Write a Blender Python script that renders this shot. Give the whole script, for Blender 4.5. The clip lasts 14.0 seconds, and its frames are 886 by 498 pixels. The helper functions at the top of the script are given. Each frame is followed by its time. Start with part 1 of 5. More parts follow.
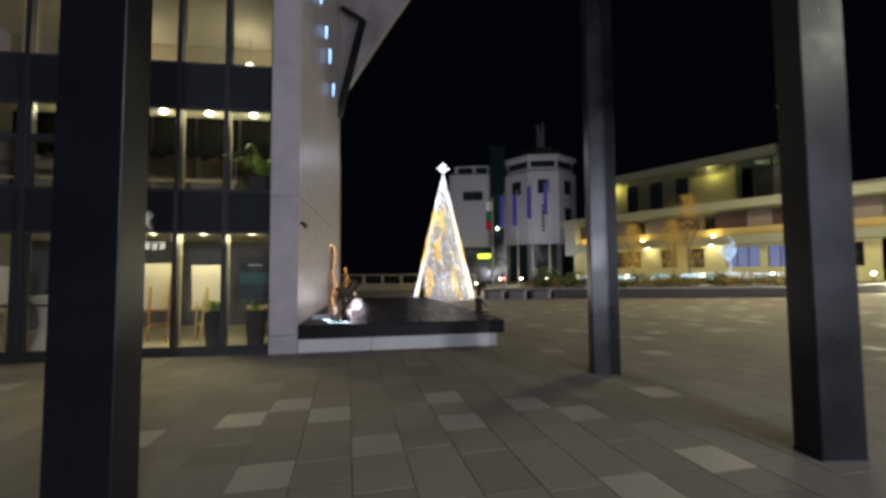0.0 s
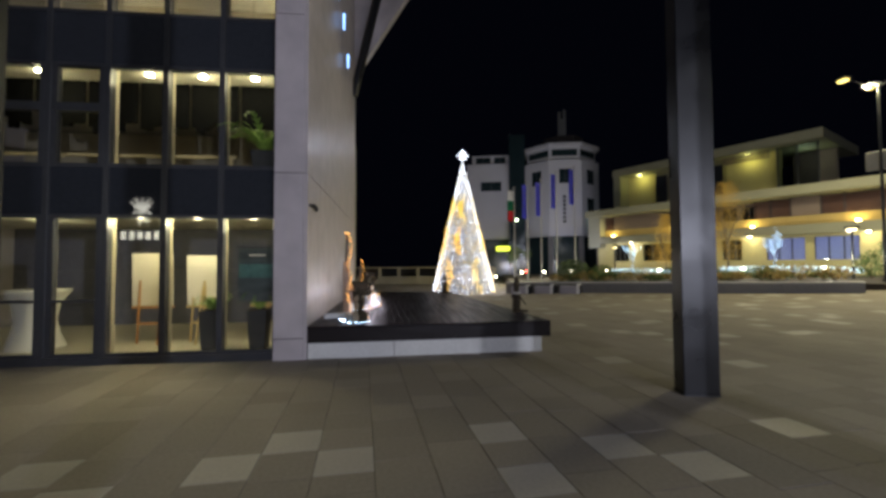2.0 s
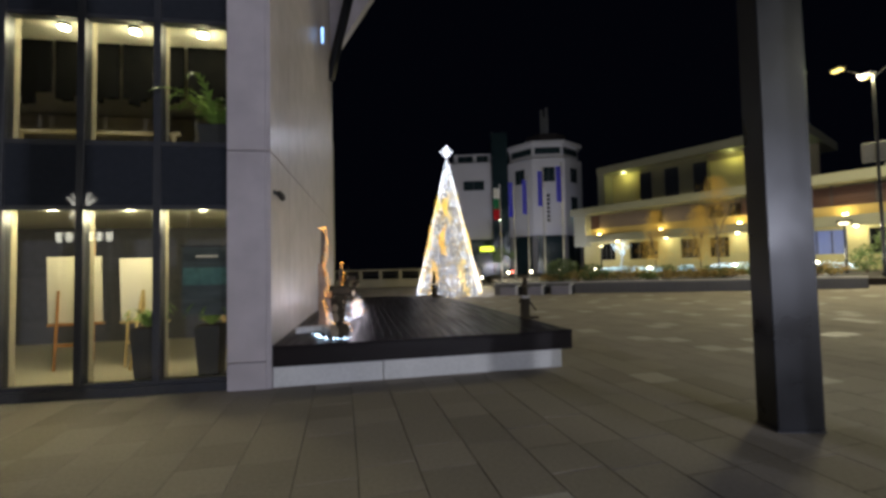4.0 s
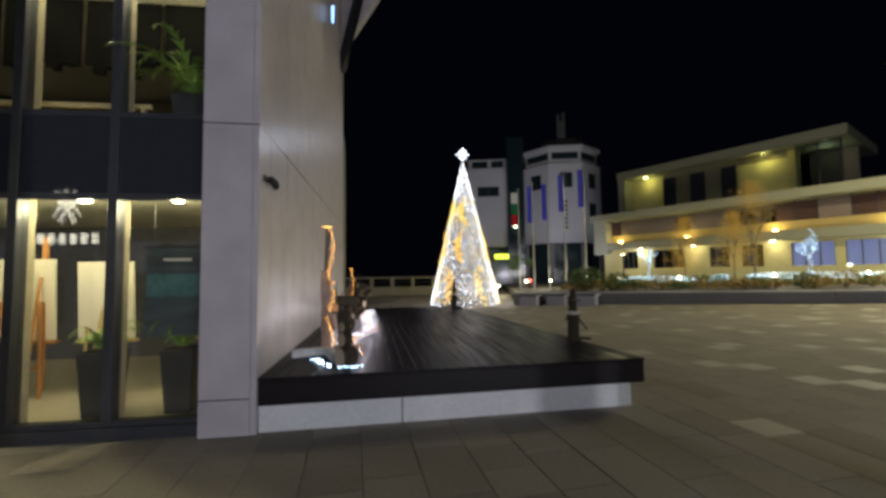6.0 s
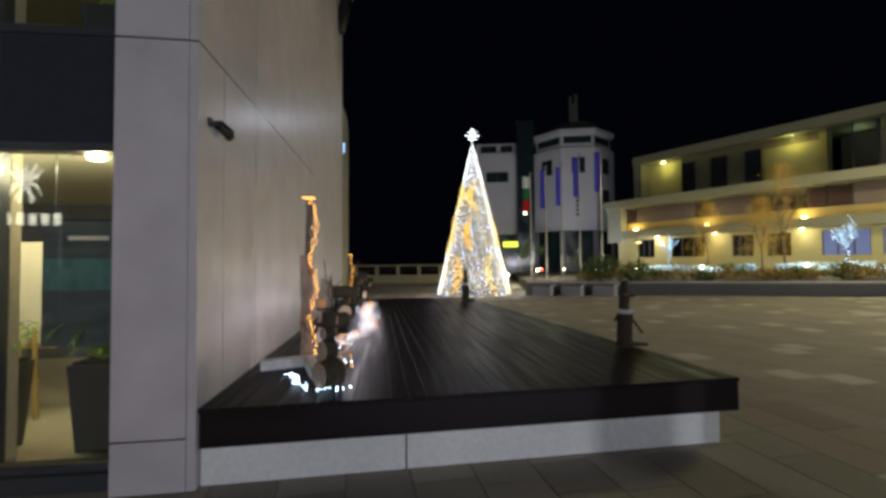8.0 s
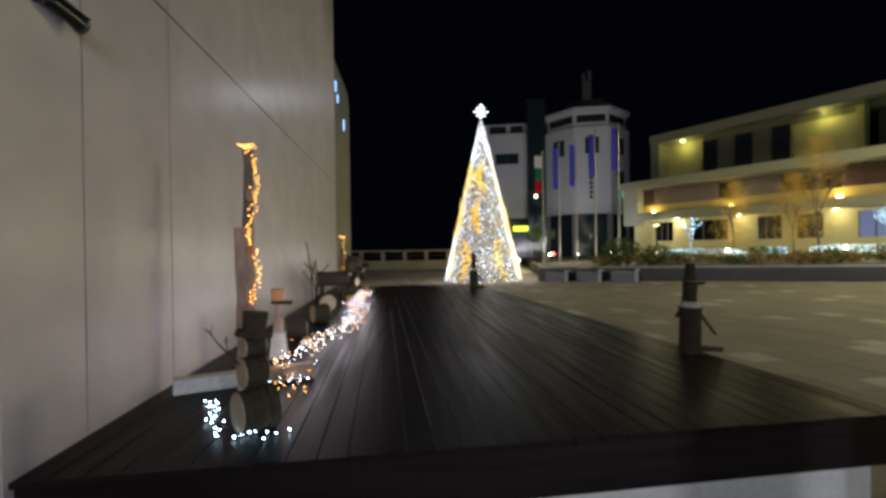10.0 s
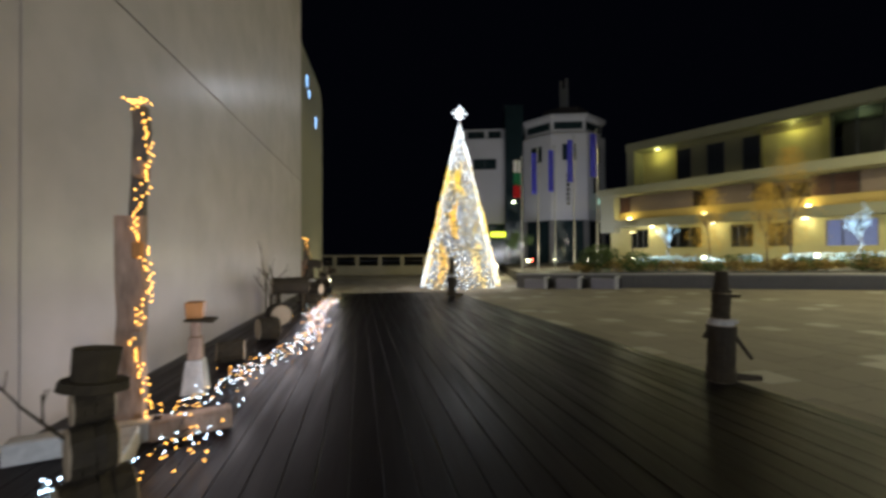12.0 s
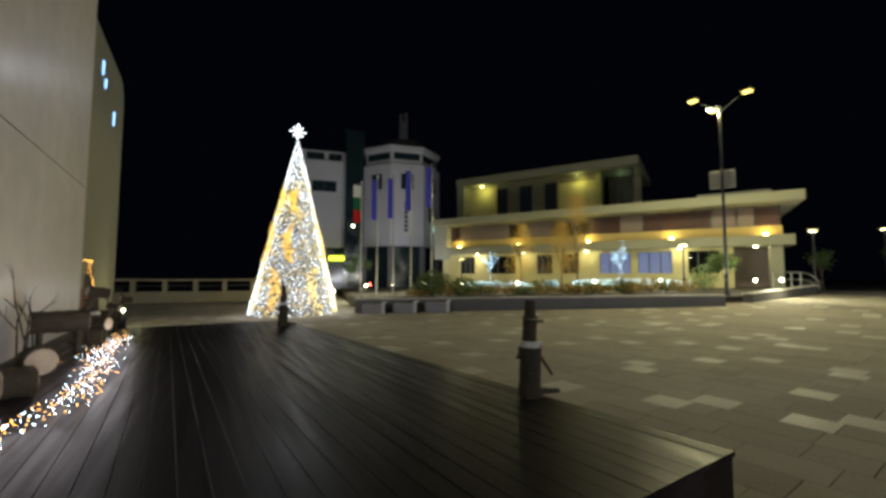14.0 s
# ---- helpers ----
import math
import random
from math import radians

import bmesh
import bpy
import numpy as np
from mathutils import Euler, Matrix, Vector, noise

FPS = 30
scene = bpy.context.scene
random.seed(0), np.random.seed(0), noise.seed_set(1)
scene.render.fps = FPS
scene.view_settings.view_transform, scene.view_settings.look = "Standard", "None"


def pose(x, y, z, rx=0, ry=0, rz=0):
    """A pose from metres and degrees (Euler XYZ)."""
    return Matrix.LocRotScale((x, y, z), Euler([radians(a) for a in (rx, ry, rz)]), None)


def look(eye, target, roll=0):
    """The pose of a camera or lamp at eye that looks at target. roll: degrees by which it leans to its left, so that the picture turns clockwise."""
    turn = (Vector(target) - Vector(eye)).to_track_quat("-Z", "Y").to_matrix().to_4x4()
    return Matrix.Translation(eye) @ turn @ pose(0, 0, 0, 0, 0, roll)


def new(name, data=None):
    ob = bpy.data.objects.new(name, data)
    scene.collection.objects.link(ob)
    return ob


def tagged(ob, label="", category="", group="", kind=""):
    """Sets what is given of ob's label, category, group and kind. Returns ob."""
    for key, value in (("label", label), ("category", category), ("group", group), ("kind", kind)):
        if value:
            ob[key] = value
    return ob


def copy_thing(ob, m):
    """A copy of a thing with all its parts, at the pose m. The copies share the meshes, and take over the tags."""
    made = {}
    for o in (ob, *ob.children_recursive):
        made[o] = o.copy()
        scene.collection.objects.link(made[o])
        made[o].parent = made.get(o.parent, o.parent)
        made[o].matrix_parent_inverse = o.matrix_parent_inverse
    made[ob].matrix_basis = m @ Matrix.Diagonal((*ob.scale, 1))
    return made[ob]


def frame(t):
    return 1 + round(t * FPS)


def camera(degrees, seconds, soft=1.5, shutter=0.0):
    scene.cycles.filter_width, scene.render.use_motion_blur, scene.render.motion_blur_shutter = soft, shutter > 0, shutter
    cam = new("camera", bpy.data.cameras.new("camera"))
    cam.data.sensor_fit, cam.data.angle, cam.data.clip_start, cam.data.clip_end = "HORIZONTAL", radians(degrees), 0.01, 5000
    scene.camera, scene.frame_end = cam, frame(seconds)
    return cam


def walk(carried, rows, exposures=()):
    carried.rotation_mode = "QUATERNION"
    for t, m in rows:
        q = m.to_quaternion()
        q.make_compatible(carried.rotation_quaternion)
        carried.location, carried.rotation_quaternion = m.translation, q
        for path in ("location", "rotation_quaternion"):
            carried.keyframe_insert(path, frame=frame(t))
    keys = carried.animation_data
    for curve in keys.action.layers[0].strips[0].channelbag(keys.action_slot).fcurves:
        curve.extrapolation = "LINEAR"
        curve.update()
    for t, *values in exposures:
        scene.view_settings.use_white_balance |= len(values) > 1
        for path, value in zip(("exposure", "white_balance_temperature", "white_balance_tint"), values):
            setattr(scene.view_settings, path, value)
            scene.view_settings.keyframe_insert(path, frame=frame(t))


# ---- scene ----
cam = camera(94.1, 14.0, soft=3.2, shutter=0.5)
PATH = [
    (0, (0.34, 0.072, 1.652), (0.612, 2.05, 1.757), -0.4),
    (0.5, (0.313, 0.449, 1.63), (0.511, 2.438, 1.702), 1.1),
    (1, (0.212, 0.803, 1.644), (0.498, 2.781, 1.735), 0.1),
    (1.5, (0.176, 1.161, 1.623), (0.434, 3.143, 1.701), -1.1),
    (2, (0.156, 1.537, 1.625), (0.359, 3.525, 1.697), -0.3),
    (2.5, (0.072, 1.922, 1.632), (0.363, 3.898, 1.724), -0.4),
    (3, (0.038, 2.27, 1.595), (0.389, 4.239, 1.636), -1.7),
    (5.5, (-0.012, 4.001, 1.605), (0.186, 5.986, 1.753), -0.3),
    (6, (-0.065, 4.334, 1.609), (0.18, 6.315, 1.726), -0.8),
    (6.5, (-0.027, 4.633, 1.622), (0.114, 6.622, 1.769), -0.7),
    (7, (0.004, 4.924, 1.604), (0.129, 6.919, 1.677), 0.0),
    (7.5, (-0.032, 5.307, 1.609), (0.17, 7.296, 1.67), -0.1),
    (9.8, (0.186, 6.867, 1.498), (0.392, 8.856, 1.502), -1.4),
    (10, (0.21, 6.977, 1.508), (0.382, 8.97, 1.5), -0.8),
    (10.5, (0.219, 7.216, 1.474), (0.364, 9.211, 1.473), -0.4),
    (11, (0.202, 7.45, 1.479), (0.377, 9.442, 1.493), -0.8),
    (11.5, (0.262, 7.648, 1.467), (0.377, 9.645, 1.479), -0.9),
    (12, (0.306, 7.774, 1.479), (0.59, 9.753, 1.497), -0.3),
    (12.5, (0.305, 7.81, 1.496), (0.842, 9.734, 1.587), -0.4),
    (13, (0.335, 7.827, 1.521), (1.088, 9.675, 1.649), -0.7),
    (13.5, (0.328, 7.807, 1.524), (1.252, 9.575, 1.664), -0.3),
    (14, (0.327, 7.792, 1.53), (1.333, 9.516, 1.663), 0.1),
]
walk(cam, [(t, look(eye, target, roll)) for t, eye, target, roll in PATH], exposures=[(0, 0.48, 5800, 14), (6, 0.42, 5850, 12), (10, 0.34, 6000, 9), (14, 0.44, 6050, 4)])

# ---- world ----
world = bpy.data.worlds.new("night")
world.use_nodes = True
world.node_tree.nodes["Background"].inputs[0].default_value = (0.0006, 0.0007, 0.0014, 1)
world.node_tree.nodes["Background"].inputs[1].default_value = 1.0
scene.world = world


# ---- materials ----
def mat(name, color, rough=0.6, metal=0.0, vary=0.25, big=0.7, small=14.0, bump=0.15, random_piece=0.0, glow=None, strength=0.0, stretch=(1, 1, 1), coat=0.0, wave=0.0):
    """Principled surface with colour variation at two scales, and fine relief."""
    m = bpy.data.materials.new(name)
    m.use_nodes = True
    nt = m.node_tree
    b = nt.nodes["Principled BSDF"]
    b.inputs["Roughness"].default_value = rough
    b.inputs["Metallic"].default_value = metal
    b.inputs["Coat Weight"].default_value = coat
    b.inputs["Coat Roughness"].default_value = 0.25
    if glow:
        b.inputs["Base Color"].default_value = (*color, 1)
        b.inputs["Emission Color"].default_value = (*glow, 1)
        b.inputs["Emission Strength"].default_value = strength
        return m
    tc = nt.nodes.new("ShaderNodeTexCoord")
    mp = nt.nodes.new("ShaderNodeMapping")
    mp.inputs["Scale"].default_value = stretch
    nt.links.new(tc.outputs["Object"], mp.inputs["Vector"])
    n1 = nt.nodes.new("ShaderNodeTexNoise")
    n1.inputs["Scale"].default_value = big
    n1.inputs["Detail"].default_value = 4
    n2 = nt.nodes.new("ShaderNodeTexNoise")
    n2.inputs["Scale"].default_value = small
    n2.inputs["Detail"].default_value = 5
    nt.links.new(mp.outputs[0], n1.inputs["Vector"])
    nt.links.new(mp.outputs[0], n2.inputs["Vector"])
    add = nt.nodes.new("ShaderNodeMath")
    add.operation = "ADD"
    nt.links.new(n1.outputs["Fac"], add.inputs[0])
    nt.links.new(n2.outputs["Fac"], add.inputs[1])
    src = add.outputs[0]
    if random_piece:
        for node, out in (("ShaderNodeObjectInfo", "Random"), ("ShaderNodeNewGeometry", "Random Per Island")):
            r = nt.nodes.new(node)
            ma = nt.nodes.new("ShaderNodeMath")
            ma.operation = "MULTIPLY_ADD"
            ma.inputs[1].default_value = random_piece
            nt.links.new(r.outputs[out], ma.inputs[0])
            nt.links.new(src, ma.inputs[2])
            src = ma.outputs[0]
    mr = nt.nodes.new("ShaderNodeMapRange")
    mr.inputs["From Min"].default_value = 0.6
    mr.inputs["From Max"].default_value = 1.4 + 1.2 * random_piece
    mr.inputs["To Min"].default_value = 1 - vary
    mr.inputs["To Max"].default_value = 1 + vary
    nt.links.new(src, mr.inputs["Value"])
    hsv = nt.nodes.new("ShaderNodeHueSaturation")
    hsv.inputs["Color"].default_value = (*color, 1)
    nt.links.new(mr.outputs[0], hsv.inputs["Value"])
    nt.links.new(hsv.outputs[0], b.inputs["Base Color"])
    rr = nt.nodes.new("ShaderNodeMapRange")
    rr.inputs["From Min"].default_value = 0.3
    rr.inputs["From Max"].default_value = 0.7
    rr.inputs["To Min"].default_value = max(0.02, rough - 0.1)
    rr.inputs["To Max"].default_value = min(1, rough + 0.1)
    nt.links.new(n1.outputs["Fac"], rr.inputs["Value"])
    nt.links.new(rr.outputs[0], b.inputs["Roughness"])
    bp = nt.nodes.new("ShaderNodeBump")
    bp.inputs["Strength"].default_value = bump
    bp.inputs["Distance"].default_value = 0.01
    nt.links.new(n2.outputs["Fac"], bp.inputs["Height"])
    if wave:
        wv = nt.nodes.new("ShaderNodeBump")
        wv.inputs["Strength"].default_value = wave
        wv.inputs["Distance"].default_value = 0.12
        nt.links.new(n1.outputs["Fac"], wv.inputs["Height"])
        nt.links.new(wv.outputs[0], bp.inputs["Normal"])
    nt.links.new(bp.outputs[0], b.inputs["Normal"])
    return m


def glass_mat(name, tint, gloss=0.5):
    m = bpy.data.materials.new(name)
    m.use_nodes = True
    nt = m.node_tree
    out = nt.nodes["Material Output"]
    nt.nodes.remove(nt.nodes["Principled BSDF"])
    tr = nt.nodes.new("ShaderNodeBsdfTransparent")
    tr.inputs[0].default_value = (*tint, 1)
    gl = nt.nodes.new("ShaderNodeBsdfGlossy")
    gl.inputs["Roughness"].default_value = 0.02
    lw = nt.nodes.new("ShaderNodeLayerWeight")
    lw.inputs[0].default_value = 0.5
    pw = nt.nodes.new("ShaderNodeMath")
    pw.operation = "POWER"
    pw.inputs[1].default_value = 5.0
    fr = nt.nodes.new("ShaderNodeMath")
    fr.operation = "MULTIPLY_ADD"
    fr.inputs[1].default_value, fr.inputs[2].default_value = 0.96, 0.04
    nt.links.new(lw.outputs["Facing"], pw.inputs[0])
    nt.links.new(pw.outputs[0], fr.inputs[0])
    mul = nt.nodes.new("ShaderNodeMath")
    mul.operation = "MULTIPLY"
    mul.inputs[1].default_value = 2.0 * gloss
    mx = nt.nodes.new("ShaderNodeMixShader")
    nt.links.new(fr.outputs[0], mul.inputs[0])
    nt.links.new(mul.outputs[0], mx.inputs[0])
    nt.links.new(tr.outputs[0], mx.inputs[1])
    nt.links.new(gl.outputs[0], mx.inputs[2])
    nt.links.new(mx.outputs[0], out.inputs[0])
    return m


M_GROUND = mat("asphalt", (0.10, 0.095, 0.085), 0.8, big=0.2, small=6)
M_SLAB = mat("grey_paving", (0.275, 0.246, 0.203), 0.85, vary=0.34, big=0.5, small=30, random_piece=0.45)
M_SLAB_LIGHT = mat("pale_paving", (0.42, 0.395, 0.345), 0.65, vary=0.22, big=1.2, small=30, random_piece=0.3)
M_WALL = mat("white_cladding", (0.45, 0.412, 0.425), 0.5, vary=0.2, big=0.45, small=2.2, bump=0.03, coat=0.4, wave=0.2)
M_PLINTH = mat("white_concrete", (0.60, 0.60, 0.58), 0.7, vary=0.15, big=1.5, small=25)
M_PLANK = mat("dark_deck_wood", (0.0108, 0.0076, 0.0088), 0.42, vary=0.3, big=1.0, small=5, stretch=(14, 0.7, 4), bump=0.15, random_piece=0.5)
M_PLANK.node_tree.nodes["Principled BSDF"].inputs["Specular IOR Level"].default_value = 0.13
M_SLAB.node_tree.nodes["Principled BSDF"].inputs["Specular IOR Level"].default_value = 0.3
M_FASCIA = mat("dark_fascia_wood", (0.0085, 0.0052, 0.0052), 0.5, vary=0.3, big=1.5, small=8, stretch=(1, 6, 10))
M_FASCIA.node_tree.nodes["Principled BSDF"].inputs["Specular IOR Level"].default_value = 0.2
M_BLACK = mat("black_powder_coat", (0.006, 0.0065, 0.009), 0.33, 0.0, vary=0.25, big=1.5, small=40, bump=0.06)
M_FRAME = mat("dark_grey_aluminium", (0.06, 0.062, 0.07), 0.4, 0.4, vary=0.15)
M_SPANDREL = mat("dark_grey_spandrel_glass", (0.030, 0.033, 0.040), 0.05, 0.0, vary=0.15, bump=0.02)
for l_ in [l_ for l_ in M_SPANDREL.node_tree.links if l_.to_socket.name == "Roughness"]:
    M_SPANDREL.node_tree.links.remove(l_)
M_SPANDREL.node_tree.nodes["Principled BSDF"].inputs["Roughness"].default_value = 0.03
M_GLASS = glass_mat("window_glass", (0.86, 0.87, 0.84), 0.55)
M_FARGLASS = glass_mat("dark_window_glass", (0.55, 0.58, 0.6), 0.3)
M_BEIGE = mat("beige_plaster", (0.40, 0.35, 0.25), 0.85, vary=0.15)
M_PLASTER = mat("cream_plaster", (0.62, 0.56, 0.44), 0.85, vary=0.12)
M_DARKWALL = mat("dark_plaster_unlit_room", (0.06, 0.05, 0.045), 0.85, vary=0.3)
M_SCREED = mat("beige_floor_tiles", (0.52, 0.48, 0.38), 0.4, vary=0.12)


# ---- mesh helpers ----
def box(bm, x0, x1, y0, y1, z0, z1, m=None, bevel=0.0):
    """A box, with an optional pose and rounded edges."""
    r = bmesh.ops.create_cube(bm, size=1.0)
    mm = Matrix.Translation(((x0 + x1) / 2, (y0 + y1) / 2, (z0 + z1) / 2)) @ Matrix.Diagonal((x1 - x0, y1 - y0, z1 - z0, 1))
    bmesh.ops.transform(bm, matrix=(m @ mm if m else mm), verts=r["verts"])
    if bevel:
        es = {e for v in r["verts"] for e in v.link_edges}
        bmesh.ops.bevel(bm, geom=list(es), offset=bevel, segments=1, affect="EDGES", profile=0.5)
    return bm


def rod(bm, p0, p1, r0, r1=None, seg=10, caps=True):
    """A tapered rod from p0 to p1."""
    p0, p1 = Vector(p0), Vector(p1)
    d = p1 - p0
    m = Matrix.Translation((p0 + p1) / 2) @ d.to_track_quat("Z", "Y").to_matrix().to_4x4()
    bmesh.ops.create_cone(bm, cap_ends=caps, cap_tris=False, segments=seg, radius1=r0, radius2=r0 if r1 is None else r1, depth=d.length, matrix=m)
    return bm


def ball(bm, c, r, sub=1, scale=(1, 1, 1)):
    bmesh.ops.create_icosphere(bm, subdivisions=sub, radius=r, matrix=Matrix.Translation(c) @ Matrix.Diagonal((*scale, 1)))
    return bm


def mesh_of(bm, name, material, smooth=False):
    me = bpy.data.meshes.new(name)
    bmesh.ops.recalc_face_normals(bm, faces=bm.faces[:])
    bm.to_mesh(me)
    bm.free()
    for m in material if isinstance(material, (list, tuple)) else (material,):
        me.materials.append(m)
    if smooth:
        for p in me.polygons:
            p.use_smooth = True
    return me


def part(name, bm, material, parent, label="", smooth=False):
    """Links a bmesh (or a shared mesh) as one mesh object under a thing or a part."""
    me = bm if isinstance(bm, bpy.types.Mesh) else mesh_of(bm, name, material, smooth)
    ob = new(name, me)
    ob.parent = parent
    if label:
        ob["label"] = label
    return ob


def thing(name, label, category, m=None, group="", kind=""):
    ob = new(name)
    if m:
        ob.matrix_basis = m
    return tagged(ob, label, category, group, kind)


def solid(name, bm, material, label, category, m=None, group="", kind="", smooth=False):
    """A thing that is one mesh."""
    ob = new(name, mesh_of(bm, name, material, smooth))
    if m:
        ob.matrix_basis = m
    return tagged(ob, label, category, group, kind)


def B():
    return bmesh.new()


def lamp(name, kind, where, energy, color, target=None, size=0.1, angle=100, blend=0.6):
    li = bpy.data.lights.new(name, kind)
    li.energy = energy
    li.color = color
    if kind == "SPOT":
        li.spot_size, li.spot_blend, li.shadow_soft_size = radians(angle), blend, size
    elif kind == "AREA":
        li.size = size
    else:
        li.shadow_soft_size = size
    ob = new(name, li)
    ob.matrix_basis = look(where, target or (where[0], where[1] + 1e-4, where[2] - 1))
    return ob


WARM, YELLOW, COOL = (1.0, 0.80, 0.50), (1.0, 0.78, 0.32), (0.80, 0.88, 1.0)
glows = {}


def glow_mat(color, strength):
    key = (tuple(color), strength)
    if key not in glows:
        glows[key] = mat("lit_lamp", (0.8, 0.8, 0.8), 0.4, glow=color, strength=strength)
    return glows[key]


# ---- ground ----
def gz(x, y):
    """Height of the square, bent to fit the camera's view: level near the gallery, then falling to the sea and rising
    to the hotel.
    """
    k = min(1.0, max(0.0, (math.hypot(x - 1.0, y - 9.0) - 7.0) / 14.0)) if y > 6 else 0.0
    return k * min(0.45, max(-0.48, 0.056 * (x - 4.65) - 0.48))


def spot(x, y, z=0.0):
    """A garden place, scaled, turned and raised to fit the camera's view."""
    dx, dy = x - 0.1, y - 5.0
    return (0.21 + 0.9 * (dx + 0.0099 * dy), 5.98 + 0.9 * (dy - 0.0099 * dx), 0.9 * z + 0.25 + 0.028 * (min(x, 30) - 20))


bm = B()
gx = [-250, -60] + list(range(-16, 41)) + [80, 250]
gy = [-200, -40] + list(range(5, 51)) + [90, 300]
grid_ = [[bm.verts.new((x, y, gz(x, y) - 0.03)) for x in gx] for y in gy]
for j in range(len(gy) - 1):
    for i in range(len(gx) - 1):
        bm.faces.new((grid_[j][i], grid_[j][i + 1], grid_[j + 1][i + 1], grid_[j + 1][i]))
solid("ground", bm, M_GROUND, "dark asphalt ground sheet round the square", "ground", kind="structure")

# ---- gallery building: white wall, pillar, glazed front ----
WX = -1.44
WM = pose(WX, 8.79, 0, 0, 0, 1.25)
building = tagged(new("wall_east", mesh_of(box(B(), -0.5, -0.05, 0.05, 9.15, 0, 14), "core", M_DARKWALL)), "tall white clad wall with thin dark panel joints", "wall", kind="structure")
building.matrix_basis = WM
for y0, y1 in ((0, 0.47), (0.47, 1.29), (1.29, 9.2)):
    for z0, z1 in ((0, 3.2), (3.2, 14)):
        part("panel", box(B(), -0.06, 0, y0 + 0.006, y1 - 0.006, z0 + 0.007, z1 - 0.007), M_WALL, building)
for z0, z1 in ((0, 0.37), (0.37, 3.2), (3.2, 5.98), (5.98, 9.2), (9.2, 14)):
    part("panel", box(B(), -0.55, -0.064, 0, 0.07, z0 + 0.007, z1 - 0.007), M_WALL, building)
# flared wing of the roof and its strut, at the wall's far end
bm = B()
prof = [(-1.9, 8.2), (-1.82, 8.6), (0.82, 12.9), (2.55, 15.6), (-1.9, 15.6)]
va = [bm.verts.new((x, 17.6, z)) for x, z in prof]
vb = [bm.verts.new((x, 18.0, z)) for x, z in prof]
bm.faces.new(va), bm.faces.new(vb[::-1])
for i in range(5):
    bm.faces.new((va[i], va[(i + 1) % 5], vb[(i + 1) % 5], vb[i]))
roof_wing = solid("trim_wing", bm, M_WALL, "white flared roof wing leaning out above the wall", "roof", kind="structure")
strut = thing("roof_strut", "dark steel strut under the white roof wing", "strut")
part("brace", rod(B(), (-1.62, 17.2, 8.0), (-0.62, 16.9, 12.0), 0.16, 0.16, 8), M_BLACK, strut)
part("arm", rod(B(), (-0.62, 16.9, 12.0), (-1.5, 17.4, 12.8), 0.11, 0.11, 8), M_BLACK, strut)

# ---- deck ----
DY0, DY1, DZ = 9.03, 17.5, 0.56


def deck_left(y):
    return WX - 0.022 * (y - 8.79) + 0.003


def deck_right(y):
    return 2.93 - 0.118 * (y - DY0)


def deck_front(x):
    return 8.83 + 0.0455 * (x - WX)


def prism(bm, pts, z0, z1, bevel=0.0):
    """An upright prism over a ground outline."""
    lo = [bm.verts.new((x, y, z0)) for x, y in pts]
    hi = [bm.verts.new((x, y, z1)) for x, y in pts]
    bm.faces.new(lo[::-1]), bm.faces.new(hi)
    for k in range(len(pts)):
        q = (k + 1) % len(pts)
        bm.faces.new((lo[k], lo[q], hi[q], hi[k]))
    if bevel:
        bmesh.ops.bevel(bm, geom=bm.edges[:], offset=bevel, segments=1, affect="EDGES", profile=0.5)
    return bm


deck = thing("deck", "raised dark wooden deck on a white plinth", "deck", kind="structure")
XL, XR = WX + 0.004, deck_right(DY0)
part("fascia", prism(B(), [(XL, deck_front(XL)), (XR, DY0), (XR - 0.005, DY0 + 0.05), (XL, deck_front(XL) + 0.05)], 0.275, DZ - 0.03, 0.006), M_FASCIA, deck)
part("fascia", prism(B(), [(XR - 0.055, DY0 + 0.052), (XR - 0.006, DY0 + 0.052), (deck_right(DY1), DY1), (deck_right(DY1) - 0.05, DY1)], 0.275, DZ - 0.03, 0.006), M_FASCIA, deck)
part("fascia", prism(B(), [(deck_left(DY1), DY1 - 0.05), (deck_right(DY1) - 0.055, DY1 - 0.05), (deck_right(DY1) - 0.055, DY1), (deck_left(DY1), DY1)], 0.275, DZ - 0.03, 0.006), M_FASCIA, deck)
for x0, x1 in ((XL, 0.028), (0.038, 2.76)):
    part("plinth", prism(B(), [(x0, deck_front(x0) + 0.03), (x1, deck_front(x1) + 0.03), (x1, deck_front(x1) + 0.23), (x0, deck_front(x0) + 0.23)], 0, 0.273, 0.006), M_PLINTH, deck)
part("plinth", prism(B(), [(2.54, 9.29), (2.74, 9.29), (deck_right(16.9) - 0.16, 16.9), (deck_right(16.9) - 0.36, 16.9)], 0, 0.273, 0.006), M_PLINTH, deck)
n = 32
for i in range(n):
    xs = [deck_left(y) + (deck_right(y) - deck_left(y)) * f for y, f in ((DY0, i / n), (DY0, (i + 1) / n), (DY1, (i + 1) / n), (DY1, i / n))]
    g = 0.002
    part("plank", prism(B(), [(xs[0] + g, deck_front(xs[0]) - 0.012), (xs[1] - g, deck_front(xs[1]) - 0.012), (xs[2] - g, DY1), (xs[3] + g, DY1)], DZ - 0.028, DZ + random.uniform(-0.0015, 0.0015), 0.0015), M_PLANK, deck)
part("beam", prism(B(), [(XL + 0.006, DY0 + 0.06), (XR - 0.09, DY0 + 0.06), (deck_right(DY1) - 0.08, DY1 - 0.06), (deck_left(DY1) + 0.01, DY1 - 0.06)], 0.4, DZ - 0.04), M_FASCIA, deck)

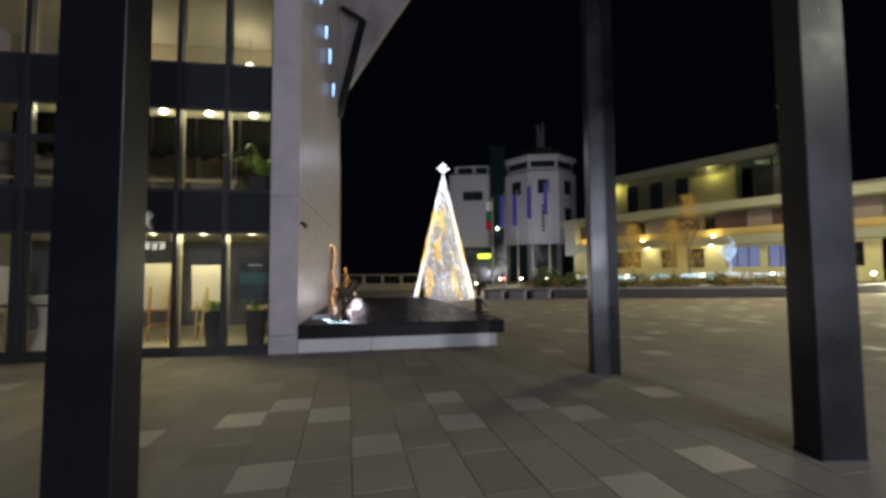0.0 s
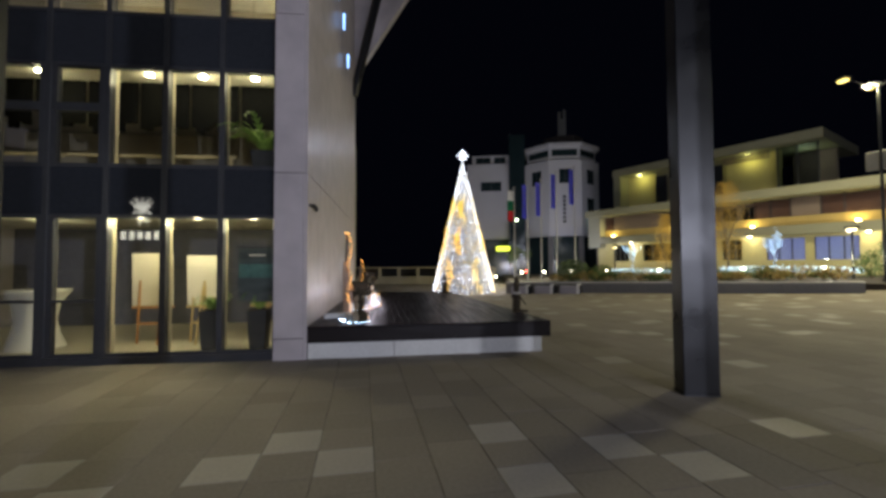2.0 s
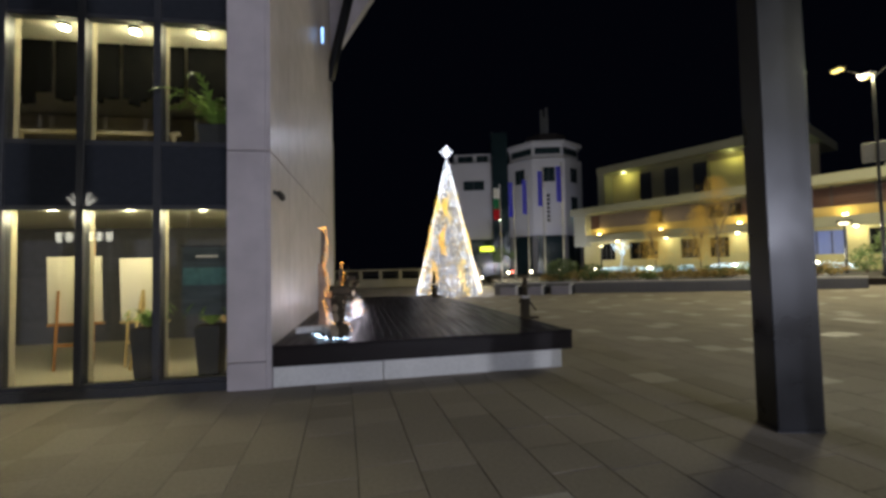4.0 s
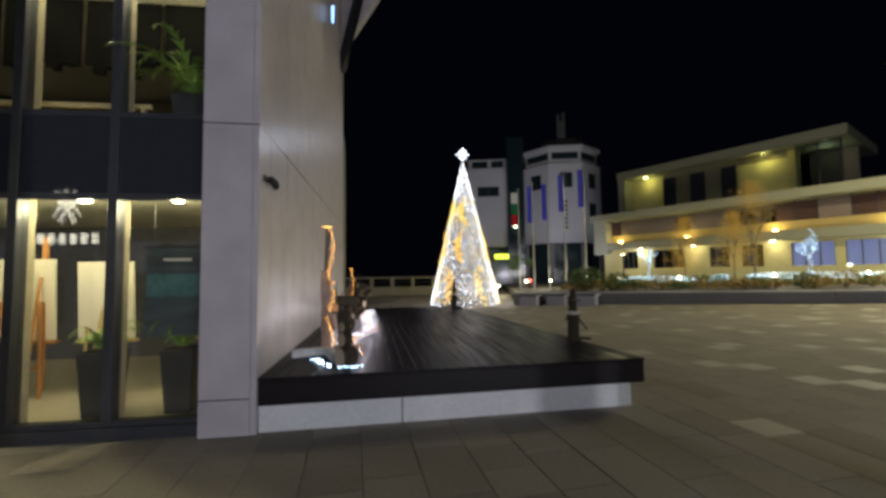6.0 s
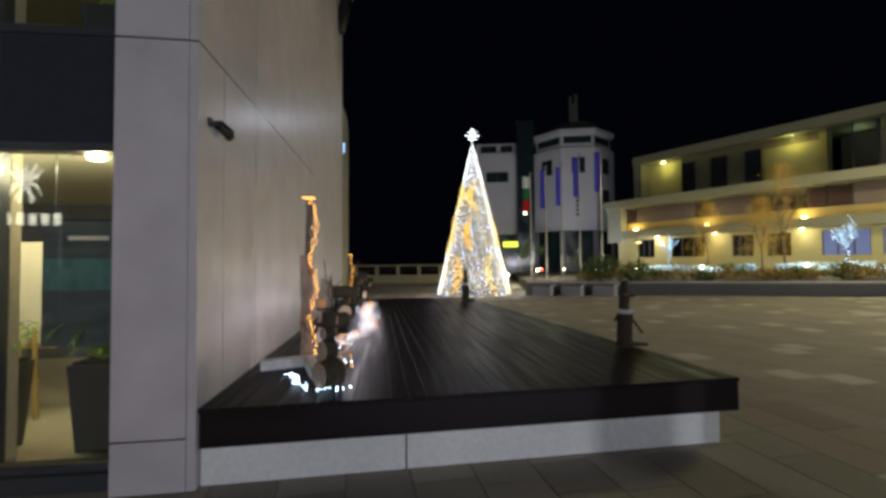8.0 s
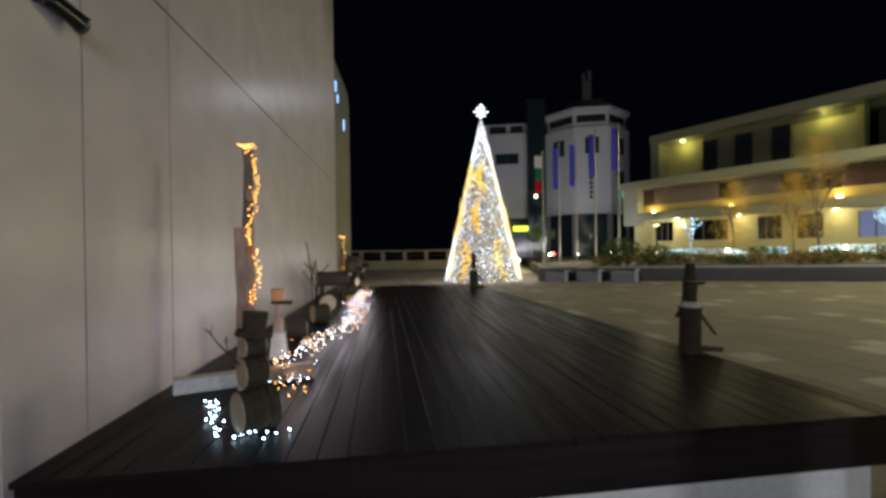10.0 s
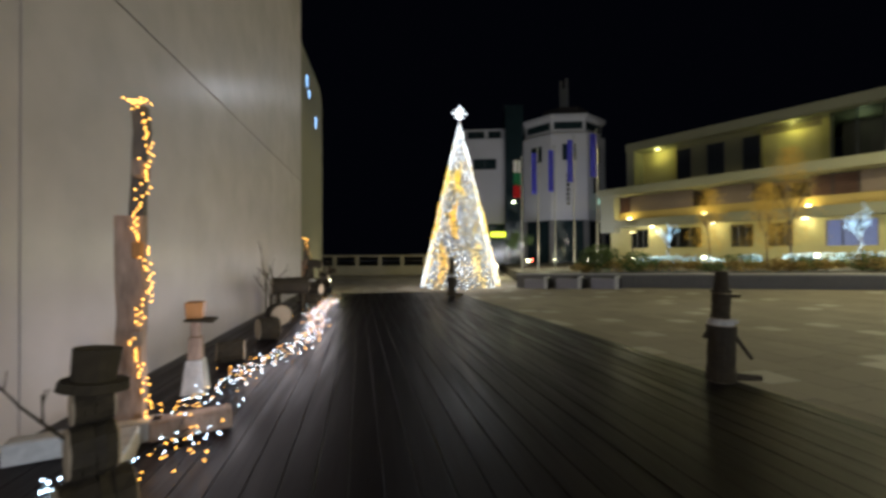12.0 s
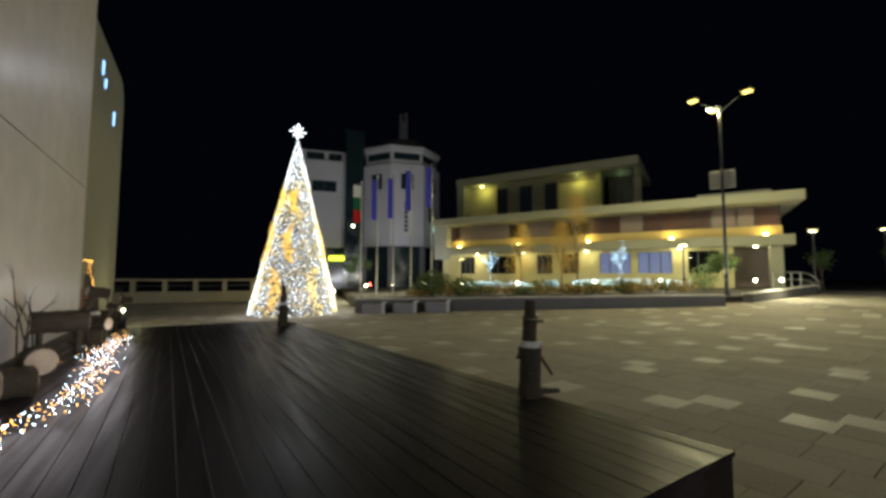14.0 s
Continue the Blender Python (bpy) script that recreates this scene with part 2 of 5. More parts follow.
# ---- columns ----
def column():
    c = thing("column", "square black powder-coated steel column", "column", group="black columns")
    part("shaft", box(B(), -0.21, 0.21, -0.14, 0.14, 0.012, 9.0, bevel=0.008), M_BLACK, c)
    part("foot_plate", box(B(), -0.215, 0.215, -0.145, 0.145, 0.0, 0.012), M_FRAME, c)
    return c


col = column()
col.matrix_basis = pose(3.83, 6.40, 0, 0, 0, -12)
copy_thing(col, pose(4.25, 3.33, 0, 0, 0, -5))
copy_thing(col, pose(-1.58, 3.15, 0, 0, 0, -3))

# ---- glazed front of the gallery ----
GY = 8.95
MULL = [-2.0 - 0.92 * i for i in range(9)]
glazing = thing("window_1", "dark aluminium curtain wall with tall clear panes", "window", kind="structure")
for i, x in enumerate(MULL):
    part("mullion", box(B(), x - 0.045, x + 0.045, GY - 0.03, GY + 0.12, 0.12, 9.4, bevel=0.004), M_FRAME, glazing)
    for z0, z1 in ((0.135, 2.54), (3.26, 5.05), (5.89, 7.89)):
        # Pale fins added to show the mullions' inner sides as lit.
        if i:
            part("inner_fin", box(B(), x - 0.04, x + 0.04, GY + 0.125, GY + 0.215, z0, z1), M_BEIGE, glazing, "pale fin added for the mullion's lit inner side")
for i in range(8):
    xl, xr = MULL[i + 1] + 0.047, MULL[i] - 0.047
    for z0, z1 in ((0.12, 0.17), (2.42, 2.48), (3.28, 3.34), (4.98, 5.04), (5.9, 5.96), (8.3, 8.36)):
        part("transom", box(B(), xl, xr, GY - 0.02, GY + 0.1, z0, z1), M_FRAME, glazing)
    for z0, z1 in ((2.48, 3.28), (5.04, 5.9), (8.36, 9.4)):
        part("spandrel", box(B(), xl, xr, GY, GY + 0.05, z0, z1), M_SPANDREL, glazing)
    tall = [(0.17, 2.42), (3.34, 4.98), (5.96, 8.3)]
    if i >= 3:
        part("transom", box(B(), xl, xr, GY - 0.02, GY + 0.1, 4.22, 4.36), M_FRAME, glazing)
        part("transom", box(B(), xl, xr, GY - 0.02, GY + 0.1, 1.02, 1.06), M_FRAME, glazing)
        tall = [(0.17, 1.02), (1.06, 2.42), (3.34, 4.22), (4.36, 4.98), (5.96, 8.3)]
    if i >= 3:
        for z0, z1 in ((0.17, 2.42), (3.34, 4.98)):
            part("sash_stile", box(B(), xl, xl + 0.085, GY - 0.015, GY + 0.09, z0, z1), M_FRAME, glazing)
            part("sash_stile", box(B(), xr - 0.085, xr, GY - 0.015, GY + 0.09, z0, z1), M_FRAME, glazing)
        xl, xr = xl + 0.087, xr - 0.087
    for z0, z1 in tall:
        p = part("pane", box(B(), xl, xr, GY + 0.03, GY + 0.042, z0, z1), M_GLASS, glazing)
        p.visible_shadow = False
solid("sill", box(B(), -9.4, -1.995, 8.88, 9.1, 0.0, 0.12), M_FRAME, "dark metal sill under the shopfront glass", "sill", kind="structure")

M_CEIL = mat("pale_ceiling", (0.55, 0.52, 0.44), 0.8, vary=0.1)
M_BACK = mat("dark_blue_back_wall", (0.11, 0.11, 0.14), 0.7, vary=0.3)
RX0, RX1, RY1 = -9.4, -1.99, 14.0
solid("floor", box(B(), RX0, RX1, 9.1, RY1, 0.0, 0.13), M_SCREED, "pale beige gallery floor", "floor", kind="structure")
solid("ceiling", box(B(), RX0, RX1, 9.08, RY1, 2.55, 3.25), M_CEIL, "pale ceiling slab over the gallery", "ceiling", kind="structure")
solid("ceiling_upper", box(B(), RX0, RX1, 9.08, RY1, 5.12, 5.88), M_CEIL, "pale ceiling slab over the upper floor", "ceiling", kind="structure")
solid("roof", box(B(), RX0, RX1, 9.08, 17.2, 7.9, 9.7), M_CEIL, "flat roof slab of the gallery", "roof", kind="structure")
solid("wall_back", box(B(), RX0, RX1, RY1 - 1.2, RY1, 0.13, 2.55), M_BACK, "dark back wall of the gallery room", "wall", kind="structure")
solid("wall_back_upper", box(B(), RX0, RX1, RY1 - 1.0, RY1, 3.25, 5.06), M_BEIGE, "beige back wall of the upper room", "wall", kind="structure")
solid("wall_back_top", box(B(), RX0, RX1, RY1 - 2.0, RY1, 5.88, 7.9), M_BEIGE, "beige back wall of the top room", "wall", kind="structure")
solid("wall_west", box(B(), RX0 - 0.3, RX0, 8.8, RY1, 0, 9.4), M_WALL, "plain white end wall", "wall", kind="structure")

M_DISC = glow_mat((1.0, 0.86, 0.5), 60.0)
def downlight(x, y, z, watt):
    d = thing("downlight", "small round warm ceiling spotlight, lit", "ceiling light", pose(x, y, z), group="gallery spotlights")
    part("ring", rod(B(), (0, 0, -0.05), (0, 0, 0.0), 0.075, 0.075, 16), M_FRAME, d)
    part("lens", rod(B(), (0, 0, -0.07), (0, 0, -0.051), 0.062, 0.062, 14), M_DISC, d, "glowing lens")
    lamp("downlight_lamp", "POINT", (x, y, z - 0.17), watt, (1.0, 0.87, 0.46), size=0.05)


for k in range(5):
    if k < 3:
        downlight(-2.53 - 0.98 * k, 9.42, 2.55, 25)
    if k != 3:
        downlight(-2.52 - 0.91 * k, 9.36, 5.12, 10)
# One more spotlight, unseen, added to light the left bays.
downlight(-6.9, 10.6, 2.55, 9)
# Unseen globes, added to brighten the top room's ceiling.
for x in (-3.2, -6.0):
    t = thing("pendant_lamp", "white globe lamp added to light the top room", "pendant lamp", pose(x, 11.2, 7.0), group="pendant lamps")
    part("cord", rod(B(), (0, 0, 0.1), (0, 0, 0.9), 0.006, 0.006, 6), M_FRAME, t)
    part("globe", ball(B(), (0, 0, 0), 0.12, 2), glow_mat((1.0, 0.86, 0.5), 4.0), t, "glowing globe")
    lamp("added_globe_fill", "POINT", (x, 11.2, 7.25), 16, (1.0, 0.84, 0.48), size=0.1)

# drapes on the upper floor
M_DRAPE = mat("black_cloth", (0.006, 0.006, 0.006), 0.95)
M_DRAPE.node_tree.nodes["Principled BSDF"].inputs["Specular IOR Level"].default_value = 0.02
for k in range(6):
    bm = B()
    x0, x1 = -2.02 - 0.92 * (k + 1), -2.08 - 0.92 * k
    xs = np.linspace(x0, x1, 12)
    zs = [4.16 + 0.20 * random.random() + (-0.16 if j % 5 == 2 else 0.0) + (0.35 if k > 3 and j < 6 else 0) for j in range(12)]
    for j in range(11):
        box(bm, xs[j], xs[j + 1], 9.85, 9.88 + 0.03 * (j % 2), (zs[j] + zs[j + 1]) / 2, 5.118)
    solid("drape", bm, M_DRAPE, "black hanging cloth with a ragged lower edge", "curtain", group="hanging drapes")
M_RAIL = mat("pale_wood", (0.55, 0.45, 0.25), 0.5)
rail = thing("guard_rail", "pale wooden rail behind the upper windows", "rail")
part("bar", box(B(), -9.3, -2.9, 9.5, 9.55, 3.60, 3.65), M_RAIL, rail)
for k in range(4):
    part("post", box(B(), -3.0 - 2 * k, -2.96 - 2 * k, 9.5, 9.55, 3.25, 3.6), M_RAIL, rail)


# ---- gallery things ----
M_OAK = mat("orange_pine", (0.50, 0.23, 0.07), 0.5, vary=0.25, stretch=(6, 6, 0.8))
M_PINE = mat("yellow_pine", (0.55, 0.40, 0.16), 0.5, vary=0.25, stretch=(6, 6, 0.8))
M_CANVAS = mat("white_canvas", (0.78, 0.72, 0.58), 0.9, vary=0.05, big=3)
M_CLOTH = mat("white_tablecloth", (0.75, 0.73, 0.66), 0.9, vary=0.06)
M_POT = mat("dark_planter", (0.05, 0.05, 0.05), 0.45, vary=0.2)
M_LEAF = mat("green_leaves", (0.19, 0.30, 0.06), 0.5, vary=0.4, random_piece=0.4)
M_SOIL = mat("soil", (0.03, 0.022, 0.015), 0.95)


def easel(m, tall, wood, size, side=0.0):
    e = thing("easel", "wooden painter's easel on the gallery floor", "easel", m, group="easels")
    w, h = size
    for sx in (-1, 1):
        part("leg", rod(B(), (sx * 0.24, 0.04, 0), (sx * 0.20, 0.03, tall * 0.60), 0.022, 0.018, 6), wood, e)
    part("leg", rod(B(), (side, 0.30, 0), (side, 0.05, tall * 0.75), 0.02, 0.018, 6), wood, e)
    part("mast", box(B(), side - 0.03, side + 0.03, -0.03, 0.012, 0.1, tall, bevel=0.004), wood, e)
    part("ledge", box(B(), -0.36, 0.36, -0.10, 0.0, 0.66, 0.70, bevel=0.004), wood, e)
    part("crossbar", box(B(), -0.22, 0.22, -0.02, 0.03, 0.35, 0.39), wood, e)
    solid("canvas", box(B(), -w / 2, w / 2, -0.09, -0.05, 0.705, 0.70 + h, bevel=0.004), M_CANVAS, "blank white stretched canvas on an easel", "canvas", m @ pose(0, 0, 0.0, -3), group="canvases")


FZ = 0.132
easel(pose(-4.64, 10.1, FZ, 0, 0, 186), 2.0, M_OAK, (0.70, 1.02), -0.22)
easel(pose(-3.68, 10.1, FZ, 0, 0, 176), 1.45, M_PINE, (0.68, 0.98))
easel(pose(-2.50, 10.2, FZ, 0, 0, 184), 1.45, M_PINE, (0.68, 0.98))
easel(pose(-7.98, 10.2, FZ, 0, 0, 186), 1.5, M_PINE, (0.66, 0.98))


def leafy(bm, n, c, spread, size, rnd, up=0.3):
    """n small leaves scattered in an ellipsoid."""
    for _ in range(n):
        while True:
            q = Vector((rnd.uniform(-1, 1), rnd.uniform(-1, 1), rnd.uniform(-1, 1)))
            if q.length <= 1:
                break
        p = Vector(c) + Vector((q.x * spread[0], q.y * spread[1], q.z * spread[2]))
        d = Vector((rnd.uniform(-1, 1), rnd.uniform(-1, 1), rnd.uniform(-0.5, 1) + up)).normalized()
        s = d.cross(Vector((rnd.uniform(-1, 1), rnd.uniform(-1, 1), rnd.uniform(-1, 1)))).normalized() * size * 0.3
        l = size * rnd.uniform(0.7, 1.3)
        vs = [bm.verts.new(p), bm.verts.new(p + d * l * 0.5 + s), bm.verts.new(p + d * l), bm.verts.new(p + d * l * 0.5 - s)]
        bm.faces.new(vs)
    return bm


def frond(bm, base, az, length, rise, wid, leaflets=9):
    """An arching palm frond with narrow leaflets."""
    prev = Vector(base)
    for k in range(1, leaflets + 1):
        t = k / leaflets
        p = Vector(base) + Vector((math.cos(az) * length * t, math.sin(az) * length * t, rise * (t - 0.75 * t * t) * 1.6))
        side = Vector((-math.sin(az), math.cos(az), 0))
        d = (p - prev).normalized()
        for s in (-1, 1):
            tip = p + side * s * wid * (1 - 0.6 * t) + d * wid * 0.5 - Vector((0, 0, wid * 0.2))
            bm.faces.new([bm.verts.new(v) for v in (prev, (prev + tip) / 2 + d * 0.02, tip, p)])
        prev = p
    return bm


def potted_plant(x, y, z, h, r, seed, palm=False):
    rnd = random.Random(seed)
    t = thing("potted_plant", "green potted plant in a tall dark planter" if not palm else "arching green palm in a dark pot", "plant", pose(x, y, z), group="potted plants")
    bm = B()
    bmesh.ops.create_cone(bm, cap_ends=True, segments=4, radius1=r * 1.05, radius2=r * 1.41, depth=h, matrix=Matrix.Translation((0, 0, h / 2)) @ pose(0, 0, 0, 0, 0, 45))
    pot = part("pot", bm, M_POT, t)
    part("soil", box(B(), -r * 0.85, r * 0.85, -r * 0.85, r * 0.85, h, h + 0.02), M_SOIL, pot)
    bm = B()
    n = 22 if palm else 20
    for k in range(n):
        frond(bm, (0, 0, h), k * 2.4, (0.72 if palm else 0.36) * rnd.uniform(0.7, 1.2), (0.9 if palm else 0.5) * rnd.uniform(0.5, 1.3), 0.12 if palm else 0.11)
    part("foliage", bm, M_LEAF, t)


potted_plant(-3.20, 9.33, FZ, 0.68, 0.17, 1)
potted_plant(-2.40, 9.36, FZ, 0.68, 0.17, 2)
potted_plant(-2.36, 9.45, 3.252, 0.45, 0.2, 3, True)


def cocktail_table(x, y):
    t = thing("cocktail_table", "tall round table under a white stretch cloth", "table", pose(x, y, FZ), group="cocktail tables")
    bm = B()
    prof = [(0.44, 0.0), (0.34, 0.25), (0.29, 0.5), (0.34, 0.8), (0.47, 0.98), (0.5, 1.03), (0.5, 1.06), (0.0, 1.07)]
    rings = [[bm.verts.new((r * math.cos(a * math.pi / 9), r * math.sin(a * math.pi / 9), z)) for a in range(18)] for r, z in prof[:-1]]
    for a, b in zip(rings, rings[1:]):
        for i in range(18):
            bm.faces.new((a[i], a[(i + 1) % 18], b[(i + 1) % 18], b[i]))
    bm.faces.new(rings[-1])
    part("cloth", bm, M_CLOTH, t, smooth=True)
    part("foot", rod(B(), (0, 0, 0), (0, 0, 0.02), 0.42, 0.42, 16), M_FRAME, t)


cocktail_table(-6.50, 9.85)

# poster screen that hangs behind the glass beside the pillar
M_SCREEN = mat("printed_grey_poster", (0.085, 0.10, 0.10), 0.35, vary=0.6, big=2.2, small=5, stretch=(0.5, 1, 2.5))
poster = thing("hanging_poster", "grey-green printed landscape banner hung behind the glass", "poster")
part("sheet", box(B(), -2.68, -2.05, 9.10, 9.11, 0.98, 1.92), M_SCREEN, poster)
part("top_bar", box(B(), -2.70, -2.03, 9.09, 9.12, 1.92, 1.94), M_FRAME, poster)
part("headline", box(B(), -2.50, -2.22, 9.094, 9.099, 1.78, 1.81), M_CANVAS, poster, "pale bar of unreadable lettering")
part("band", box(B(), -2.67, -2.06, 9.094, 9.098, 1.40, 1.64), mat("teal_print", (0.10, 0.20, 0.18), 0.4, vary=0.4), poster, "teal band of print")
for x in (-2.6, -2.12):
    part("cord", rod(B(), (x, 9.105, 1.94), (x, 9.105, 2.55), 0.004, 0.004, 5), M_FRAME, poster)

# lit sign across the forecourt, mirrored in the glass
M_SIGN = glow_mat((1.0, 0.93, 0.70), 8.0)
sign = thing("pylon_sign", "lit white emblem over a bar of letters on posts", "sign", pose(-7.85, 2.7, 0.1, 0, 0, 180))
for s_ in (-0.6, 0.6):
    part("post", box(B(), s_ - 0.04, s_ + 0.04, 0.03, 0.11, -0.1, 3.3), M_BLACK, sign)
part("crossbar", box(B(), -0.75, 0.75, 0.02, 0.06, 2.40, 2.46), M_BLACK, sign)
part("crossbar", box(B(), -0.6, 0.6, 0.02, 0.06, 3.24, 3.30), M_BLACK, sign)
for deg, l_, bend in ((90, 0.42, 0), (62, 0.46, 0), (118, 0.46, 0), (34, 0.44, 8), (146, 0.44, -8), (-8, 0.40, -30), (188, 0.40, 30)):
    for off in (-5, 5):
        a, b_ = math.radians(deg + off), math.radians(deg + bend)
        mid = (0.5 * l_ * math.cos(a), 0, 3.22 + 0.5 * l_ * math.sin(a))
        rod_ = rod(B(), (0.05 * math.cos(a), 0, 3.22 + 0.05 * math.sin(a)), mid, 0.018, 0.02, 6)
        part("emblem_leaf", rod(rod_, mid, (l_ * math.cos(b_), 0, 3.22 + l_ * math.sin(b_)), 0.02, 0.016, 6), M_SIGN, sign)
for s_ in (-1, 1):
    for off in (0.0, 0.07):
        part("emblem_stem", rod(B(), (0.02 * s_, 0, 3.2), ((0.12 + off) * s_, 0, 2.80 + off), 0.02, 0.018, 6), M_SIGN, sign)
for k in range(6):
    part("lettering_bar", box(B(), -0.70 + k * 0.24, -0.56 + k * 0.24, -0.02, 0.02, 2.34, 2.59, bevel=0.01), M_SIGN, sign)

# security camera on the white wall
cctv = thing("security_camera", "small dark bullet security camera on the wall", "security camera", pose(WX - 0.004, 8.97, 2.67))
part("mount", rod(B(), (0, 0, 0), (0.025, 0, 0), 0.036, 0.03, 12), M_FRAME, cctv)
part("arm", rod(B(), (0.025, 0, 0), (0.06, 0.05, -0.015), 0.012, 0.012, 8), M_FRAME, cctv)
part("housing", rod(B(), (0.045, 0.04, -0.015), (0.075, 0.17, -0.05), 0.028, 0.034, 14), M_BLACK, cctv)
part("lens_hood", rod(B(), (0.075, 0.17, -0.05), (0.08, 0.19, -0.056), 0.04, 0.04, 14), M_FRAME, cctv)
part("sunshade", box(B(), -0.032, 0.032, 0.0, 0.16, 0.034, 0.04, pose(0.045, 0.04, -0.012, -14, 0, -13)), M_FRAME, cctv)

# ---- far wing of the gallery ----
# Olive stands for yellow lamplight on the wing, put into its colour.
M_OLIVE = mat("olive_lamplit_render", (0.19, 0.18, 0.125), 0.8, vary=0.15)
bm = B()
prof = [(18.1, 0), (30.5, 0), (30.5, 9.0)] + [(29.5 + math.cos(a * math.pi / 16), 9.0 + math.sin(a * math.pi / 16)) for a in range(1, 9)] + [(18.1, 10.0)]
va = [bm.verts.new((-2.95, y, z)) for y, z in prof]
vb = [bm.verts.new((-9.0, y, z)) for y, z in prof]
bm.faces.new(va), bm.faces.new(vb[::-1])
for i in range(len(prof)):
    j = (i + 1) % len(prof)
    bm.faces.new((va[i], va[j], vb[j], vb[i]))
solid("wall_far_wing", bm, M_OLIVE, "rendered wing, lamplight put in its olive colour, with a rounded roof corner", "wall", kind="structure")
M_BLUE = glow_mat((0.30, 0.56, 1.0), 1.7)
ICE = [(WX + 0.03, 11.2, 8.9, 0.7), (WX + 0.03, 12.2, 8.5, 0.35), (WX + 0.03, 13.0, 8.15, 0.45), (WX + 0.03, 13.9, 7.5, 0.4), (-2.92, 26.0, 8.6, 0.5), (-2.92, 26.5, 8.3, 0.35), (-2.92, 28.3, 7.5, 0.55)]
for x, y, z, l in ICE:
    t = thing("icicle_light", "short blue-white hanging icicle light", "string light", pose(x, y, z), group="icicle lights")
    part("cap", rod(B(), (0, 0, l), (0, 0, l + 0.06), 0.03, 0.03, 8), M_FRAME, t)
    part("tube", rod(B(), (0, 0, 0), (0, 0, l), 0.024, 0.034, 8), M_BLUE, t, "glowing blue-white tube")

# ---- christmas tree ----
def bulb_mesh(name, pts, r, material):
    """Many small octahedral bulbs as one mesh."""
    o = np.array([(1, 0, 0), (-1, 0, 0), (0, 1, 0), (0, -1, 0), (0, 0, 1), (0, 0, -1)], float) * r
    f = np.array([(0, 2, 4), (2, 1, 4), (1, 3, 4), (3, 0, 4), (2, 0, 5), (1, 2, 5), (3, 1, 5), (0, 3, 5)])
    pts = np.asarray(pts, float)
    v = (pts[:, None, :] + o[None]).reshape(-1, 3)
    ff = (f[None] + 6 * np.arange(len(pts))[:, None, None]).reshape(-1, 3)
    me = bpy.data.meshes.new(name)
    me.from_pydata(v.tolist(), [], ff.tolist())
    me.materials.append(material)
    return me


TX, TY, TZ, TH, TR = 4.65, 31.1, -0.48, 9.56, 2.25
tree = thing("christmas_tree", "tall cone christmas tree of white and amber lights", "christmas tree", pose(TX, TY, TZ))
M_STEEL = mat("galvanised_steel", (0.35, 0.35, 0.34), 0.4, 0.8, vary=0.15)
M_SKIN = mat("grey_glare_skin", (0.2, 0.205, 0.225), 0.5, 0.1, vary=0.6, big=3, small=30)
for k in range(16):
    a = k * math.pi / 8
    part("rib", rod(B(), (TR * math.cos(a), TR * math.sin(a), 0), (0.04 * math.cos(a), 0.04 * math.sin(a), TH), 0.018, 0.012, 6), M_STEEL, tree)
for z in (0.03, 1.5, 3.0, 4.5):
    bm = B()
    r = TR * (1 - z / TH)
    for k in range(24):
        a, b = k * math.pi / 12, (k + 1) * math.pi / 12
        rod(bm, (r * math.cos(a), r * math.sin(a), z), (r * math.cos(b), r * math.sin(b), z), 0.018, 0.018, 6)
    part("hoop", bm, M_STEEL, tree)
# Added cone whose grey fills in the glare between the bulbs.
bm = B()
bmesh.ops.create_cone(bm, cap_ends=False, segments=32, radius1=TR * 0.9, radius2=0.02, depth=TH * 0.97, matrix=Matrix.Translation((0, 0, TH * 0.485)))
part("glare_skin", bm, M_SKIN, tree, "grey skin added inside the lights for their glare")
rnd = random.Random(5)
bright, dim, gold, amber, spark = [], [], [], [], []
CRESCENTS = []
for row, (z0, h_, n_) in enumerate(((0.08, 2.4, 5), (2.65, 2.2, 5), (5.1, 1.8, 4))):
    for k in range(n_):
        CRESCENTS.append((z0, h_, (k + 0.45 * row + 0.1) * 2 * math.pi / n_, 1 if (k + row) % 2 else -1, 0.54 - 0.08 * row, k % 3 == 1 or row == 2))


def crescent_at(a, z, r):
    """Which crescent of warm bulbs a place on the cone lies in: 0 none, 1 amber, 2 gold."""
    for z0, h_, a0, way, wd, pale in CRESCENTS:
        t = (z - z0) / h_
        if 0 < t < 1:
            mid = a0 + way * 0.34 * math.sin(t * math.pi) / max(0.5, r)
            off = (a - mid + math.pi) % (2 * math.pi) - math.pi
            if abs(off) * r < 0.5 * wd * math.sin(math.pi * min(1, t * 0.86 + 0.10)) ** 0.8:
                return 2 if pale else 1
    return 0


STRINGS = 78
for s_ in range(STRINGS):
    a = s_ * 2 * math.pi / STRINGS
    z = 0.05 + rnd.uniform(0, 0.12)
    while z < TH - 0.05:
        r = TR * (1 - z / TH) + 0.02
        if rnd.random() < min(1.0, 0.12 + 1.25 * (1 - z / TH) ** 0.8):
            da = rnd.gauss(0, 0.018) + 0.012 * math.sin(3.1 * z + s_)
            q = rnd.random()
            p = (r * math.cos(a + da), r * math.sin(a + da), z + rnd.gauss(0, 0.03))
            c = crescent_at(a, z, r)
            if c and q < 0.92:
                for _ in range(6):
                    (amber if c == 1 else gold).append((p[0] + rnd.gauss(0, 0.04), p[1] + rnd.gauss(0, 0.04), p[2] + rnd.gauss(0, 0.06)))
            else:
                (bright if q < (0.80 if z > TH * 0.74 else 0.36) else dim if q < 0.58 else spark).append(p)
        z += 0.15
